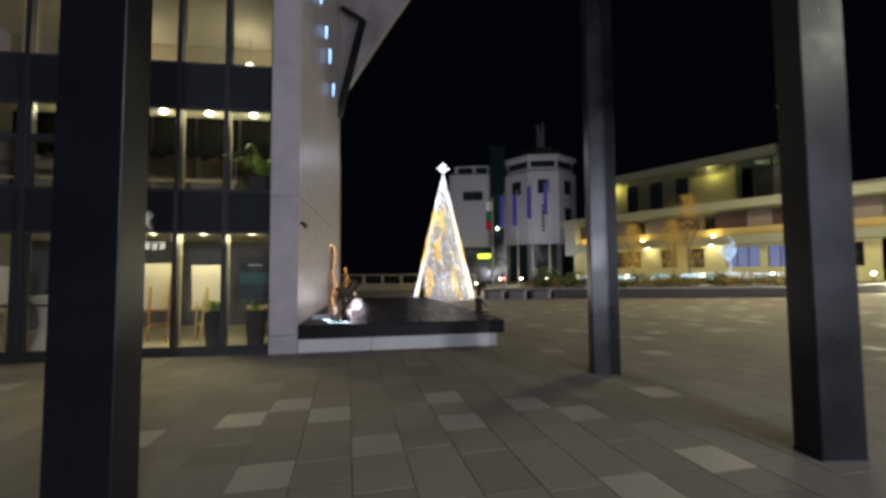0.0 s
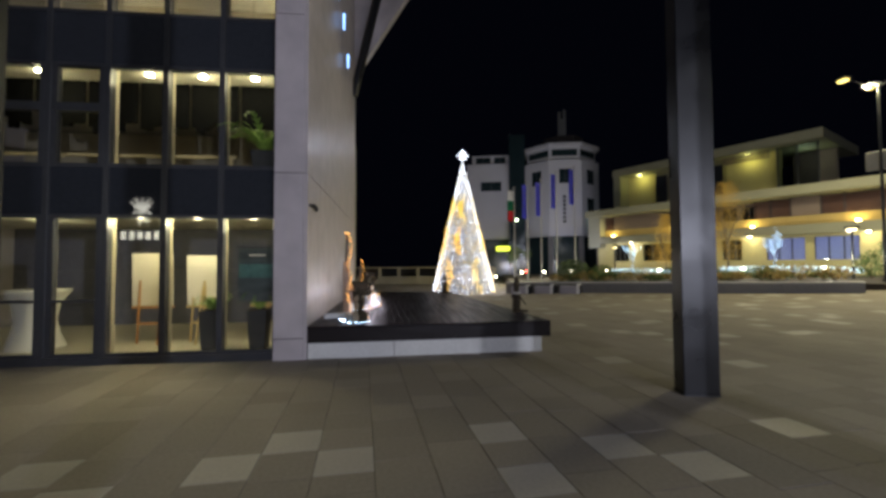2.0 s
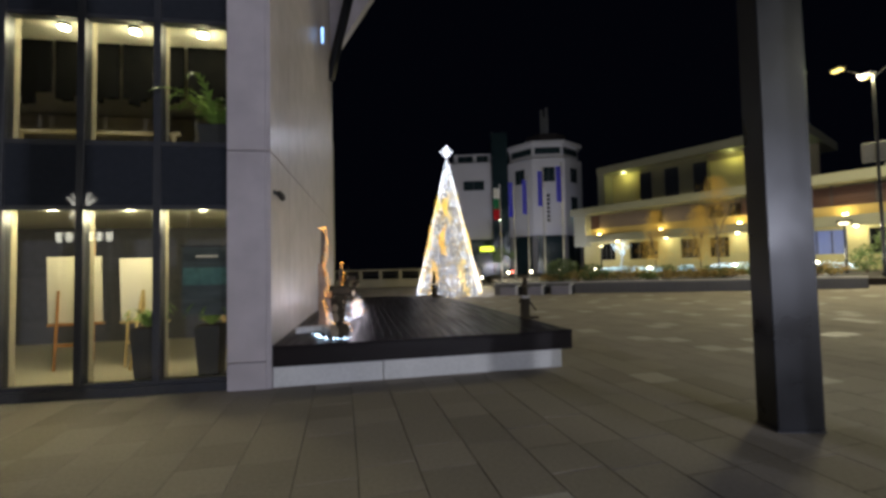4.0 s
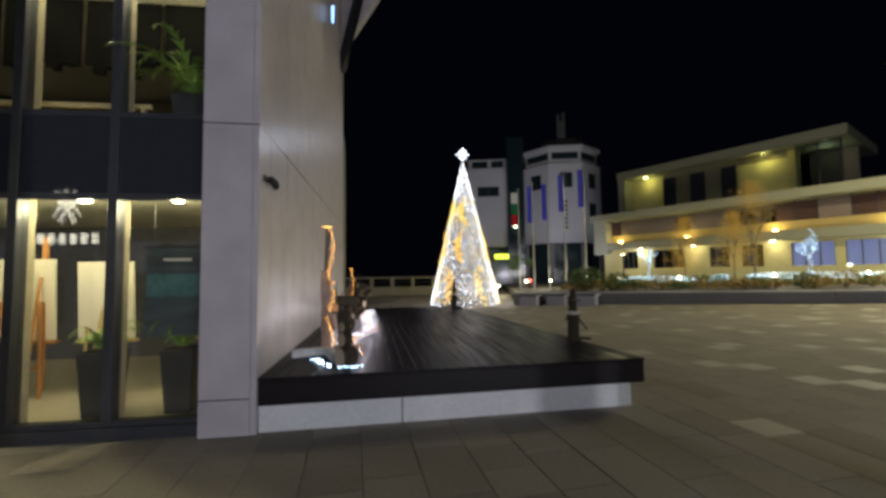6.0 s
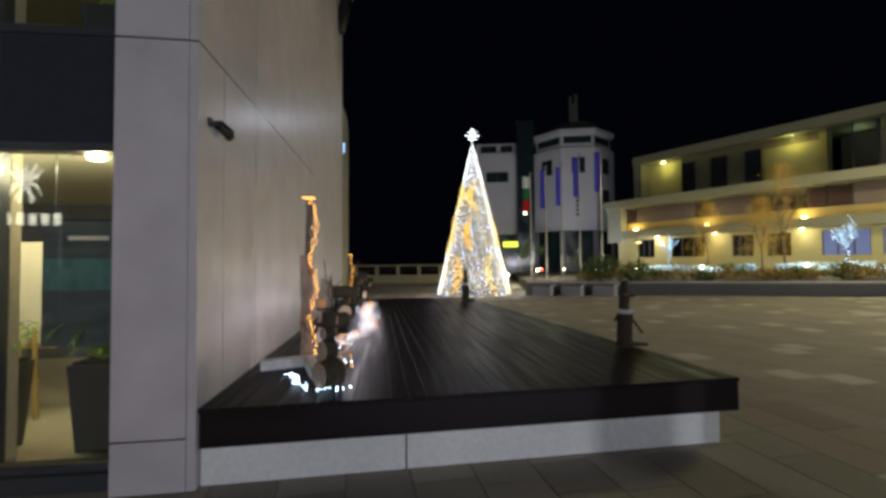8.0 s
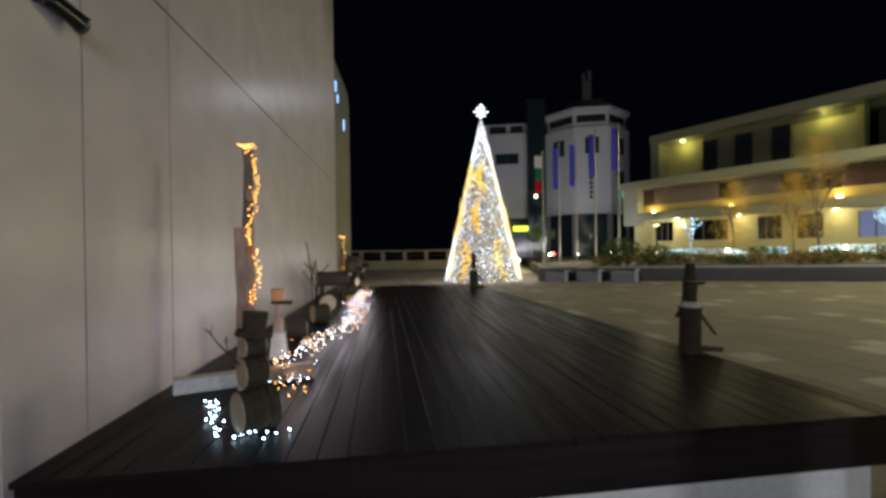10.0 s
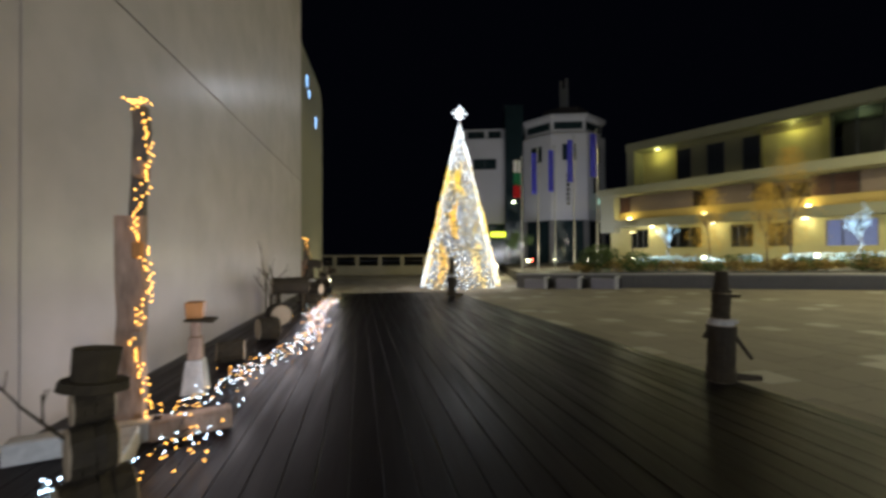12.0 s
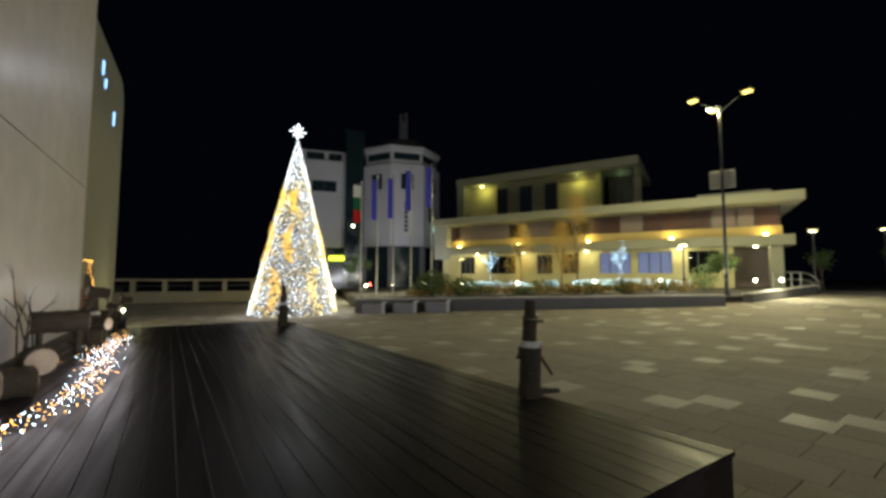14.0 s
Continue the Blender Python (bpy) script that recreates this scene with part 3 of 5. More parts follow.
for pts, size, col_, power, lb in ((bright, 0.0235, (0.90, 0.95, 1.0), 6.2, "strings of small white bulbs"), (dim, 0.030, (0.62, 0.76, 1.0), 2.2, "strings of dim bluish bulbs"), (spark, 0.0235, (1.0, 0.66, 0.10), 3.6, "strings of pale gold bulbs"), (gold, 0.037, (1.0, 0.62, 0.0), 0.74, "crescents of gold bulbs"), (amber, 0.040, (1.0, 0.52, 0.0), 0.72, "crescents of amber bulbs")):
    part("string_light", bulb_mesh("string_light", pts, size, glow_mat(col_, power)), None, tree, lb)["kind"] = "stuff"
bm = B()
for k in range(8):
    a = k * math.pi / 4
    l = 0.40 if k % 2 == 0 else 0.31
    for ux, uy in ((1, 0), (0, 1)):
        tip = (ux * l * math.cos(a), uy * l * math.cos(a), TH + 0.40 + l * math.sin(a))
        rod(bm, (0, 0, TH + 0.40), tip, 0.016, 0.016, 5)
        ball(bm, tip, 0.045, 1)
# Extra point lights above and round the tree, added to brighten the square.
lamp("star_fill", "POINT", (TX, TY, TZ + TH + 1.0), 150, (0.92, 0.95, 1.0), size=0.1)
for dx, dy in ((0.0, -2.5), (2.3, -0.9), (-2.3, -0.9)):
    lamp("tree_fill", "POINT", (TX + dx, TY + dy, TZ + 1.3), 35, (1.0, 0.90, 0.84), size=0.5)
part("star", bm, glow_mat((0.95, 0.97, 1.0), 3.0), tree, "glowing white star")

# ---- paved square furniture and planters ----
M_CONC = mat("grey_concrete", (0.16, 0.155, 0.15), 0.8, vary=0.25)
M_PALE = mat("pale_concrete", (0.50, 0.49, 0.47), 0.75, vary=0.2)
M_HEDGE = mat("dark_hedge_leaves", (0.08, 0.12, 0.03), 0.6, vary=0.4, random_piece=0.5)
M_GRASS = mat("dry_grass", (0.34, 0.235, 0.07), 0.7, vary=0.4, random_piece=0.5)


def wall_run(name, p, q, thick, h, material, label, category, kind="structure"):
    p, q = Vector(p), Vector(q)
    d = q - p
    m = Matrix.Translation(p) @ pose(0, 0, 0, 0, -math.degrees(math.atan2(d.z, math.hypot(d.x, d.y))), math.degrees(math.atan2(d.y, d.x)))
    ob = thing(name, label, category, m, kind=kind)
    k = max(1, round(d.length / 3.0))
    for i in range(k):
        part("block", box(B(), i * d.length / k + 0.006, (i + 1) * d.length / k - 0.006, 0, thick, -0.5, h - 0.062, bevel=0.01), material, ob)
        part("coping", box(B(), i * d.length / k + 0.004, (i + 1) * d.length / k - 0.004, -0.03, thick + 0.03, h - 0.06, h, bevel=0.008), M_PALE, ob)
    return ob


PA, PB, PC, PD = (spot(*p) for p in ((7.4, 29.6), (21.3, 17.3), (22.9, 16.9), (39.0, 19.6)))
wall_run("planter_wall_front", PA, PB, 0.35, 0.5, M_CONC, "low grey concrete planter wall with pale coping", "planter wall")
wall_run("planter_wall_side", PC, PD, 0.35, 0.5, M_CONC, "low grey concrete planter wall beside the path", "planter wall")
bm = B()
BED = [spot(*p) for p in ((7.9, 29.6), (22.9, 17.3), (38.6, 20.1), (46, 40), (12, 50))]
lo = [bm.verts.new((x, y, z - 0.8)) for x, y, z in BED]
hi = [bm.verts.new((x, y, z + 0.36)) for x, y, z in BED]
bm.faces.new(hi)
for i in range(5):
    bm.faces.new((lo[i], lo[(i + 1) % 5], hi[(i + 1) % 5], hi[i]))
solid("planting_bed", bm, M_SOIL, "raised planting bed of dark soil before the hotel", "ground", kind="structure")

M_LILAC = mat("lilac_grey_concrete", (0.36, 0.34, 0.38), 0.75, vary=0.2)
M_POST = mat("white_painted_concrete", (0.72, 0.71, 0.70), 0.6, vary=0.12)
for x, y in ((8.2, 28.4), (9.5, 27.2), (10.8, 26.0)):
    t = thing("concrete_block", "lilac-grey concrete seat block with a white end post", "bench", pose(*spot(x, y)[:2], gz(*spot(x, y)[:2]), 0, 0, -43), group="white seat blocks")
    part("block", box(B(), -0.62, 0.38, -0.20, 0.20, -0.05, 0.44, bevel=0.02), M_LILAC, t)
    part("end_post", box(B(), 0.382, 0.56, -0.22, 0.22, -0.05, 0.56, bevel=0.015), M_POST, t, "white end post")
    part("end_plate", box(B(), 0.562, 0.60, -0.21, 0.21, -0.05, 0.52, bevel=0.01), M_BLACK, t, "black end plate")


# ---- street lamps ----
def street_lamp(m, h, watt, color, label, heads, real=True, shaded=False):
    t = thing("street_lamp", label, "street lamp", m, group="street lamps")
    part("base", rod(B(), (0, 0, 0), (0, 0, 0.25), 0.13, 0.11, 12), M_BLACK, t)
    part("pole", rod(B(), (0, 0, 0.25), (0, 0, h), 0.075, 0.045, 12), M_BLACK, t)
    for hx, hy, hz in heads:
        if hx or hy:
            part("arm", rod(B(), (0, 0, h - 0.1), (hx, hy, hz + 0.06), 0.03, 0.025, 8), M_BLACK, t)
        hd = part("head", box(B(), hx - 0.20, hx + 0.20, hy - 0.26, hy + 0.26, hz + 0.0, hz + 0.10, bevel=0.02), M_BLACK, t)
        part("lens", box(B(), hx - 0.14, hx + 0.14, hy - 0.19, hy + 0.19, hz - 0.11, hz - 0.002, bevel=0.03), glow_mat(color if not real else (1.0, color[1] * 0.84, color[2] * 0.30), 1.9), hd, "glowing lens")
        if real:
            p = m @ Vector((hx, hy, hz - 0.25))
            lamp("street_lamp_light", "SPOT" if shaded else "POINT", p, watt, color, size=0.05 if shaded else 0.15, angle=174, blend=0.1)
    return t


LAMPC = (1.0, 0.93, 0.68)
sl = street_lamp(pose(21.74, 17.9, 0.6), 9.0, 930, (1.0, 0.86, 0.44), "tall black street lamp with glowing heads on arms", [(-0.79, 0.8, 9.62), (0.31, -1.08, 9.64), (0.05, 0.28, 9.12)], shaded=True)
part("panel_box", box(B(), -0.52, 0.52, 0.06, 0.2, 5.2, 6.05, pose(0, 0, 0, 0, 0, -64), bevel=0.02), M_CONC, sl, "grey square panel box")
# Three unseen posts added behind the camera to light the fronts and paving.
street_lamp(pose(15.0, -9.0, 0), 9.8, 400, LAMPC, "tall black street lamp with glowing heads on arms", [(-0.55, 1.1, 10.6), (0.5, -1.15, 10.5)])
street_lamp(pose(5.0, -12.0, 0), 3.2, 4200, (0.94, 0.92, 0.98), "unseen short lamp post added for cool light from behind", [(0, 0, 3.3)])
street_lamp(pose(10.0, -11.0, 0), 3.2, 3200, (0.94, 0.92, 0.98), "unseen short lamp post added for cool light from behind", [(0, 0, 3.3)])
for x, y, h in ((26.74, 22.36, 3.2), (38.0, 19.5, 4.4), (47.0, 18.0, 5.0), (52.0, 14.0, 5.0), (22.0, 41.5, 3.0)):
    street_lamp(pose(*spot(x, y)[:2], spot(x, y)[2] if x < 45 else gz(*spot(x, y)[:2]) - 0.03), 0.9 * h, 100, (1.0, 0.9, 0.7), "short lamp post with one bright head", [(0, 0, 0.9 * h + 0.1)], real=x < 50)

# ---- hotel ----
HM = pose(19.44, 41.92, 0.33, 0, 0, -62.1) @ Matrix.Diagonal((0.966, 0.966, 0.966, 1))
hotel = thing("hotel", "long low cream hotel with white cornices and lit yellow bays", "hotel", HM)
M_HWHITE = mat("white_hotel_render", (0.22, 0.215, 0.155), 0.8, vary=0.1, big=0.4)
M_HCREAM = mat("cream_hotel_render", (0.42, 0.38, 0.19), 0.85, vary=0.15, big=0.4)
M_HBROWN = mat("mauve_brown_panels", (0.135, 0.10, 0.088), 0.6, vary=0.2)
M_HSLAT = mat("red_brown_slats", (0.075, 0.032, 0.026), 0.6, vary=0.2)
M_HOCHRE = mat("ochre_render", (0.34, 0.25, 0.09), 0.85, vary=0.15)
# Grey-olive, with the dimness between the lit bays put into the colour.
M_HOLIVE = mat("grey_olive_unlit_render", (0.17, 0.16, 0.095), 0.85, vary=0.2, big=0.4)
M_BLIND = glow_mat((0.55, 0.55, 1.0), 0.55)
part("roof", box(B(), 0, 27.7, -0.9, 13, 6.05, 6.7, bevel=0.03), M_HWHITE, hotel)
part("end_wall", box(B(), 0.0, 1.4, -0.3, 13, 2.9, 6.05, bevel=0.02), M_HWHITE, hotel)
part("end_wall", box(B(), 0.5, 1.4, 0.62, 13, 0, 2.9), M_HCREAM, hotel)
part("balcony_slab", box(B(), 1.4, 27.2, -0.3, 2.2, 3.3, 3.98, bevel=0.02), M_HWHITE, hotel)
part("upper_wall", box(B(), 1.4, 26.7, 2.0, 2.3, 3.98, 6.05), M_HBROWN, hotel)
part("balcony_parapet", box(B(), 1.4, 26.7, 0.60, 0.70, 3.98, 4.66), M_HOCHRE, hotel, "ochre balcony parapet")
WIN = [(2.4, 4.0), (5.4, 8.1), (10.0, 11.4), (12.2, 13.6), (15.2, 17.5), (18.0, 20.3), (21.3, 23.2)]
prev = 1.4
for k, (a, b) in enumerate(WIN + [(24.0, 24.0)]):
    part("pier", box(B(), prev, a, 0.6, 0.9, 0, 3.3), M_HCREAM, hotel)
    prev = b
    if a == b:
        break
    part("parapet", box(B(), a, b, 0.6, 0.9, 0, 1.5), M_HCREAM, hotel)
    part("lintel", box(B(), a, b, 0.6, 0.9, 3.1, 3.3), M_HCREAM, hotel)
    wdw = part("window", box(B(), a, b, 0.78, 0.80, 1.5, 3.1), M_FARGLASS, hotel)
    for x in (a, (2 * a + b) / 3, (a + 2 * b) / 3, b):
        part("frame", box(B(), x - 0.04, x + 0.04, 0.72, 0.78, 1.5, 3.1), M_FRAME, wdw)
    # Room light is put in a glowing blind, unlit rooms in dark panels.
    part("blind", box(B(), a, b, 1.0, 1.03, 1.5, 3.1), M_BLIND if k in (4, 5) else M_DARKWALL, wdw, "bluish lit blind" if k in (4, 5) else "dark panel in place of the unlit room")
part("porch_column", box(B(), 25.9, 26.6, -0.1, 0.6, 0, 3.3, bevel=0.02), M_HWHITE, hotel)
part("porch_wall", box(B(), 24.0, 26.6, 3.2, 3.4, 0, 3.3), M_HBROWN, hotel)
part("porch_wall", box(B(), 26.4, 26.6, 3.4, 13, 0, 6.05), M_HCREAM, hotel)
SCREENS = [(1.45, 2.3, 1), (2.4, 7.5, 0), (8.6, 11.4, 0), (14.5, 15.5, 1), (15.6, 16.7, 1), (16.8, 18.4, 0), (18.5, 19.6, 1), (19.7, 21.7, 1), (21.8, 22.7, 1), (22.8, 24.2, 0), (24.3, 25.2, 0), (25.3, 26.6, 1)]
for a, b, slatted in SCREENS:
    if slatted:
        for j in range(7):
            part("slat", box(B(), a, b, 0.6, 0.66, 4.70 + j * 0.185, 4.80 + j * 0.185), M_HSLAT, hotel)
    else:
        part("screen", box(B(), a, b, 0.6, 0.66, 4.68, 5.98), M_HBROWN, hotel, "mauve-brown balcony screen")
    for x in (a, b):
        part("screen_post", box(B(), x - 0.03, x + 0.03, 0.67, 0.73, 3.98, 6.05), M_FRAME, hotel)
for a, b in ((7.5, 8.6), (11.8, 12.8), (13.2, 14.2)):
    wdw = part("window", box(B(), a, b, 1.97, 1.99, 4.0, 5.8), M_FARGLASS, hotel)
    part("frame", box(B(), (a + b) / 2 - 0.03, (a + b) / 2 + 0.03, 1.93, 1.97, 4.0, 5.8), M_FRAME, wdw)
# set-back top storey
def tbox(x0, x1, y0, y1, z0, z1, **kw):
    """A box of the top storey, stretched and set back to fit the camera's view."""
    fx, fz = (lambda u: -0.11 + (u - 1.9) * 1.0945), (lambda z: 6.7 + (z - 6.7) * 1.2415)
    return box(B(), fx(x0), fx(x1), y0 + 3.25, y1 + 3.25, fz(z0), fz(z1), **kw)


part("top_roof", tbox(1.9, 18.3, 1.0, 11, 10.1, 10.72, bevel=0.03), M_HWHITE, hotel)
part("top_end_wall", tbox(1.9, 2.6, 1.2, 11, 6.7, 10.1, bevel=0.02), M_HWHITE, hotel)
part("top_wall", tbox(2.6, 5.75, 3.0, 3.3, 6.7, 10.1), M_HCREAM, hotel)
part("top_wall", tbox(5.75, 11.55, 2.4, 3.3, 6.7, 10.1), M_HOLIVE, hotel)
part("top_wall", tbox(11.55, 15.3, 3.0, 3.3, 6.7, 10.1), M_HCREAM, hotel)
part("top_wall", tbox(15.3, 18.0, 6.0, 6.3, 6.7, 10.1), M_HBROWN, hotel)
part("top_parapet", tbox(2.6, 18.0, 1.3, 1.4, 6.7, 7.3), M_HOLIVE, hotel)
part("top_glass", tbox(15.4, 17.8, 2.0, 2.03, 7.0, 10.1), M_FARGLASS, hotel)
for x in (15.4, 16.6, 17.8):
    part("frame", tbox(x - 0.05, x + 0.05, 1.95, 2.0, 6.7, 10.1), M_FRAME, hotel)
for a, b in ((5.8, 6.8), (8.1, 9.2), (10.5, 11.5)):
    wdw = part("window", tbox(a, b, 2.3, 2.39, 7.3, 9.7), M_SPANDREL, hotel)
    part("frame", tbox(a - 0.05, a, 2.26, 2.3, 7.3, 9.7), M_FRAME, wdw)
    part("frame", tbox(b, b + 0.05, 2.26, 2.3, 7.3, 9.7), M_FRAME, wdw)
for k in range(4):
    part("roof_louvre", tbox(11.8, 15.0, 1.6, 1.7, 9.5 + k * 0.14, 9.58 + k * 0.14), M_HBROWN, hotel)
part("plant_box", box(B(), 18.6, 20.6, 2.0, 6, 6.7, 7.0), M_HWHITE, hotel)
part("plant_box", box(B(), 22.0, 26.4, 2.0, 7, 6.7, 7.35), M_CONC, hotel)
for x in (2.4, 8.4, 14.4, 20.3, 25.8):
    w_ = part("wall_lamp", box(B(), x - 0.12, x + 0.12, 0.40, 0.598, 4.02, 4.14, bevel=0.02), glow_mat((1.0, 0.72, 0.25), 14.0), hotel, "warm up-light on the balcony")
    lamp("wall_lamp_light", "POINT", HM @ Vector((x, 0.15, 4.20)), 34, (1.0, 0.78, 0.22), size=0.1)
for x in (4.2, 13.4):
    part("soffit_lamp", tbox(x - 0.15, x + 0.15, 2.1, 2.3, 10.04, 10.1), glow_mat((1.0, 0.92, 0.35), 6.0), hotel, "yellow soffit light")
    lamp("soffit_light", "POINT", HM @ Vector((-0.11 + (x - 1.9) * 1.0945, 5.45, 10.45)), 30, (1.0, 0.92, 0.22), size=0.1)
lamp("roof_room_light", "POINT", HM @ Vector((16.0, 7.25, 10.4)), 22, (0.9, 1.0, 0.5), size=0.1)
for x in (4.5, 9.0, 14.3, 20.8, 25.2):
    part("porch_lamp", rod(B(), (x, 0.2, 3.24), (x, 0.2, 3.3), 0.12, 0.12, 10), glow_mat((1.0, 0.85, 0.5), 10.0), hotel, "warm soffit downlight")
    lamp("porch_light", "POINT", HM @ Vector((x, 0.0, 3.1)), 34, (1.0, 0.86, 0.45), size=0.1)

# ---- office tower ----
OM = pose(16.8, 51.9, -0.37, 0, 0, -12.5) @ Matrix.Diagonal((0.8055, 0.8055, 0.8055, 1))
tower = thing("office_tower", "white octagonal office tower with dark glass base", "office building", OM)
M_TWHITE = mat("grey_white_tower_render", (0.50, 0.49, 0.50), 0.75, vary=0.12, big=0.2)
M_TGLASS = mat("dark_tower_glass", (0.016, 0.028, 0.03), 0.15, vary=0.2)


def octagon(bm, cx, cy, r, z0, z1):
    bmesh.ops.create_cone(bm, cap_ends=True, segments=8, radius1=r, radius2=r, depth=z1 - z0, matrix=Matrix.Translation((cx, cy, (z0 + z1) / 2)) @ pose(0, 0, 0, 0, 0, 22.5))
    return bm


CX, CY, CR = 4.6, 4.0, 6.2
part("body", octagon(B(), CX, CY, CR, 6.6, 18.2), M_TWHITE, tower)
part("base", octagon(B(), CX, CY, CR - 0.7, 0, 6.6), M_TGLASS, tower, "dark glass base")
part("attic", octagon(B(), CX, CY, CR - 0.5, 18.2, 20.3), M_TWHITE, tower)
part("roof", octagon(B(), CX, CY, CR + 0.1, 20.3, 20.8), M_TWHITE, tower)
part("roof_room", octagon(B(), CX + 0.8, CY + 1, 3.4, 20.8, 23.0), M_DARKWALL, tower)
for k in range(5):
    a = math.radians(202.5 + 22.5 + k * 45 - 45)
    m = Matrix.Translation((CX, CY, 0)) @ pose(0, 0, 0, 0, 0, math.degrees(a))
    ap = CR * math.cos(math.pi / 8)
    part("attic_window", box(B(), ap - 0.5, ap - 0.42, -1.9, 1.9, 18.9, 19.9, m), M_TGLASS, tower)
    for z in (14.6, 10.2):
        if (k, z) in ((1, 14.6), (2, 14.6), (3, 14.6), (3, 10.2), (0, 14.6)):
            w_ = part("window", box(B(), ap - 0.05, ap + 0.02, -0.9, 0.9, z, z + 2.2, m), M_TGLASS, tower)
            part("frame", box(B(), ap + 0.02, ap + 0.05, -0.05, 0.05, z, z + 2.2, m), M_FRAME, w_)
    for s in (-1, 1):
        rod_ = rod(B(), m @ Vector((ap - 0.2, s * 2.1, 0)), m @ Vector((ap - 0.2, s * 2.1, 6.6)), 0.25, 0.25, 8)
        part("pillar", rod_, M_CONC, tower)
part("shaft", box(B(), -3.7, -1.2, 0.5, 9, 0, 23.0), M_TGLASS, tower, "dark glass stair shaft")
part("side_block", box(B(), -10.4, -3.72, 1.5, 14, 6.4, 18.6), M_TWHITE, tower)
part("side_block", box(B(), -9.6, -3.72, 2.3, 14, 18.6, 20.2), M_TWHITE, tower)
part("side_base", box(B(), -10.0, -3.72, 2.2, 13, 0, 6.4), M_TGLASS, tower)
for x0, x1, z0, z1 in ((-8.2, -4.9, 14.2, 15.7), (-9.0, -6.6, 18.9, 19.9), (-6.0, -4.2, 18.9, 19.9)):
    y_ = 1.42 if z1 < 18 else 2.22
    w_ = part("window", box(B(), x0, x1, y_, y_ + 0.08, z0, z1), M_TGLASS, tower)
    part("frame", box(B(), (x0 + x1) / 2 - 0.05, (x0 + x1) / 2 + 0.05, y_ - 0.04, y_, z0, z1), M_FRAME, w_)
part("lit_window", box(B(), 8.4, 9.9, -1.6, -1.5, 8.6, 9.5, pose(0, 0, 0)), glow_mat((0.25, 0.8, 0.6), 0.35), tower, "dim green lit window")
for x, h in ((4.8, 27.6), (5.6, 27.9), (5.2, 26.4)):
    part("antenna", box(B(), x - 0.22, x + 0.22, 3.9, 4.2, 23.0, h), M_STEEL, tower)
part("antenna", rod(B(), (-3.4, 4, 23), (-3.4, 4, 24.2), 0.3, 0.3, 8), M_STEEL, tower)
part("entrance_sign", box(B(), -5.8, -3.0, 0.9, 1.1, 4.5, 5.2, bevel=0.05), glow_mat((0.75, 0.85, 0.0), 1.8), tower, "glowing yellow-green sign bar")
for k in range(7):
    part("lettering_bar", box(B(), 4.2, 4.65, -1.80, -1.73, 8.6 + k * 0.62, 9.02 + k * 0.62), M_BLACK, tower, "dark bar of upright lettering")
part("shaft_lamp", rod(B(), (-2.6, 0.4, 9.2), (-2.6, 0.4, 9.5), 0.15, 0.15, 8), glow_mat((0.9, 1.0, 0.6), 8.0), tower)

# ---- flag poles ----
M_FBLUE = mat("blue_flag_cloth", (0.14, 0.14, 0.72), 0.8, vary=0.2)
M_FWHITE = mat("white_flag_cloth", (0.75, 0.75, 0.75), 0.8, vary=0.1)
M_FGREEN = mat("green_flag_cloth", (0.02, 0.22, 0.10), 0.8, vary=0.1)
M_FRED = mat("red_flag_cloth", (0.55, 0.02, 0.03), 0.8, vary=0.1)


def cloth(x0, x1, z0, z1, ph):
    bm = B()
    cols = []
    for i in range(9):
        x = x0 + (x1 - x0) * i / 8
        y = 0.07 * math.sin(i * 1.3 + ph)
        cols.append([bm.verts.new((x, y, z0 - 0.05 * i / 8)), bm.verts.new((x, y, z1 - 0.05 * i / 8))])
    for a, b in zip(cols, cols[1:]):
        bm.faces.new((a[0], b[0], b[1], a[1]))
    bmesh.ops.solidify(bm, geom=bm.faces[:], thickness=0.01)
    return bm


for x, y, z, h, kind in ((8.96, 32.89, -0.2, 7.67, "tri"), (9.9, 32.54, -0.2, 8.09, "blue"), (10.88, 32.23, -0.2, 8.23, "blue"), (11.93, 31.78, -0.2, 8.78, "blue"), (13.06, 31.06, -0.2, 8.99, "blue")):
    t = thing("flagpole", "tall pole with a limp blue flag" if kind == "blue" else "tall pole with a white, green and red flag", "flagpole", pose(x, y, z, 0, 0, -20), group="flagpoles")
    part("pole", rod(B(), (0, 0, 0), (0, 0, h), 0.06, 0.04, 10), M_STEEL, t)
    part("finial", ball(B(), (0, 0, h + 0.06), 0.09), M_STEEL, t)
    if kind == "tri":
        for z0, m_ in ((h - 0.9, M_FWHITE), (h - 1.7, M_FGREEN), (h - 2.5, M_FRED)):
            part("flag_stripe", cloth(-0.52, -0.05, z0, z0 + 0.78, 0.5), m_, t)
    else:
        part("flag", cloth(-0.38, -0.05, h - 2.75, h - 0.14, x), M_FBLUE, t)

# ---- balustrade at the square's far edge ----
bal = thing("balustrade", "pale concrete balustrade with dark openings", "balustrade", pose(-14, 46.5, 0, 0, 0, -6))
M_BAL = mat("ochre_concrete", (0.30, 0.27, 0.20), 0.8, vary=0.2)
part("plinth", box(B(), 0, 24, 0, 0.4, -0.5, 0.35, bevel=0.02), M_BAL, bal)
part("top_rail", box(B(), 0, 24, -0.05, 0.45, 1.15, 1.3, bevel=0.02), M_BAL, bal)
for k in range(13):
    part("post", box(B(), k * 2 - 0.15, k * 2 + 0.15, 0.02, 0.38, 0.35, 1.15), M_BAL, bal)
    if k < 12:
        part("bar", box(B(), k * 2 + 0.17, k * 2 + 1.83, 0.16, 0.22, 0.75, 0.82), M_FRAME, bal)
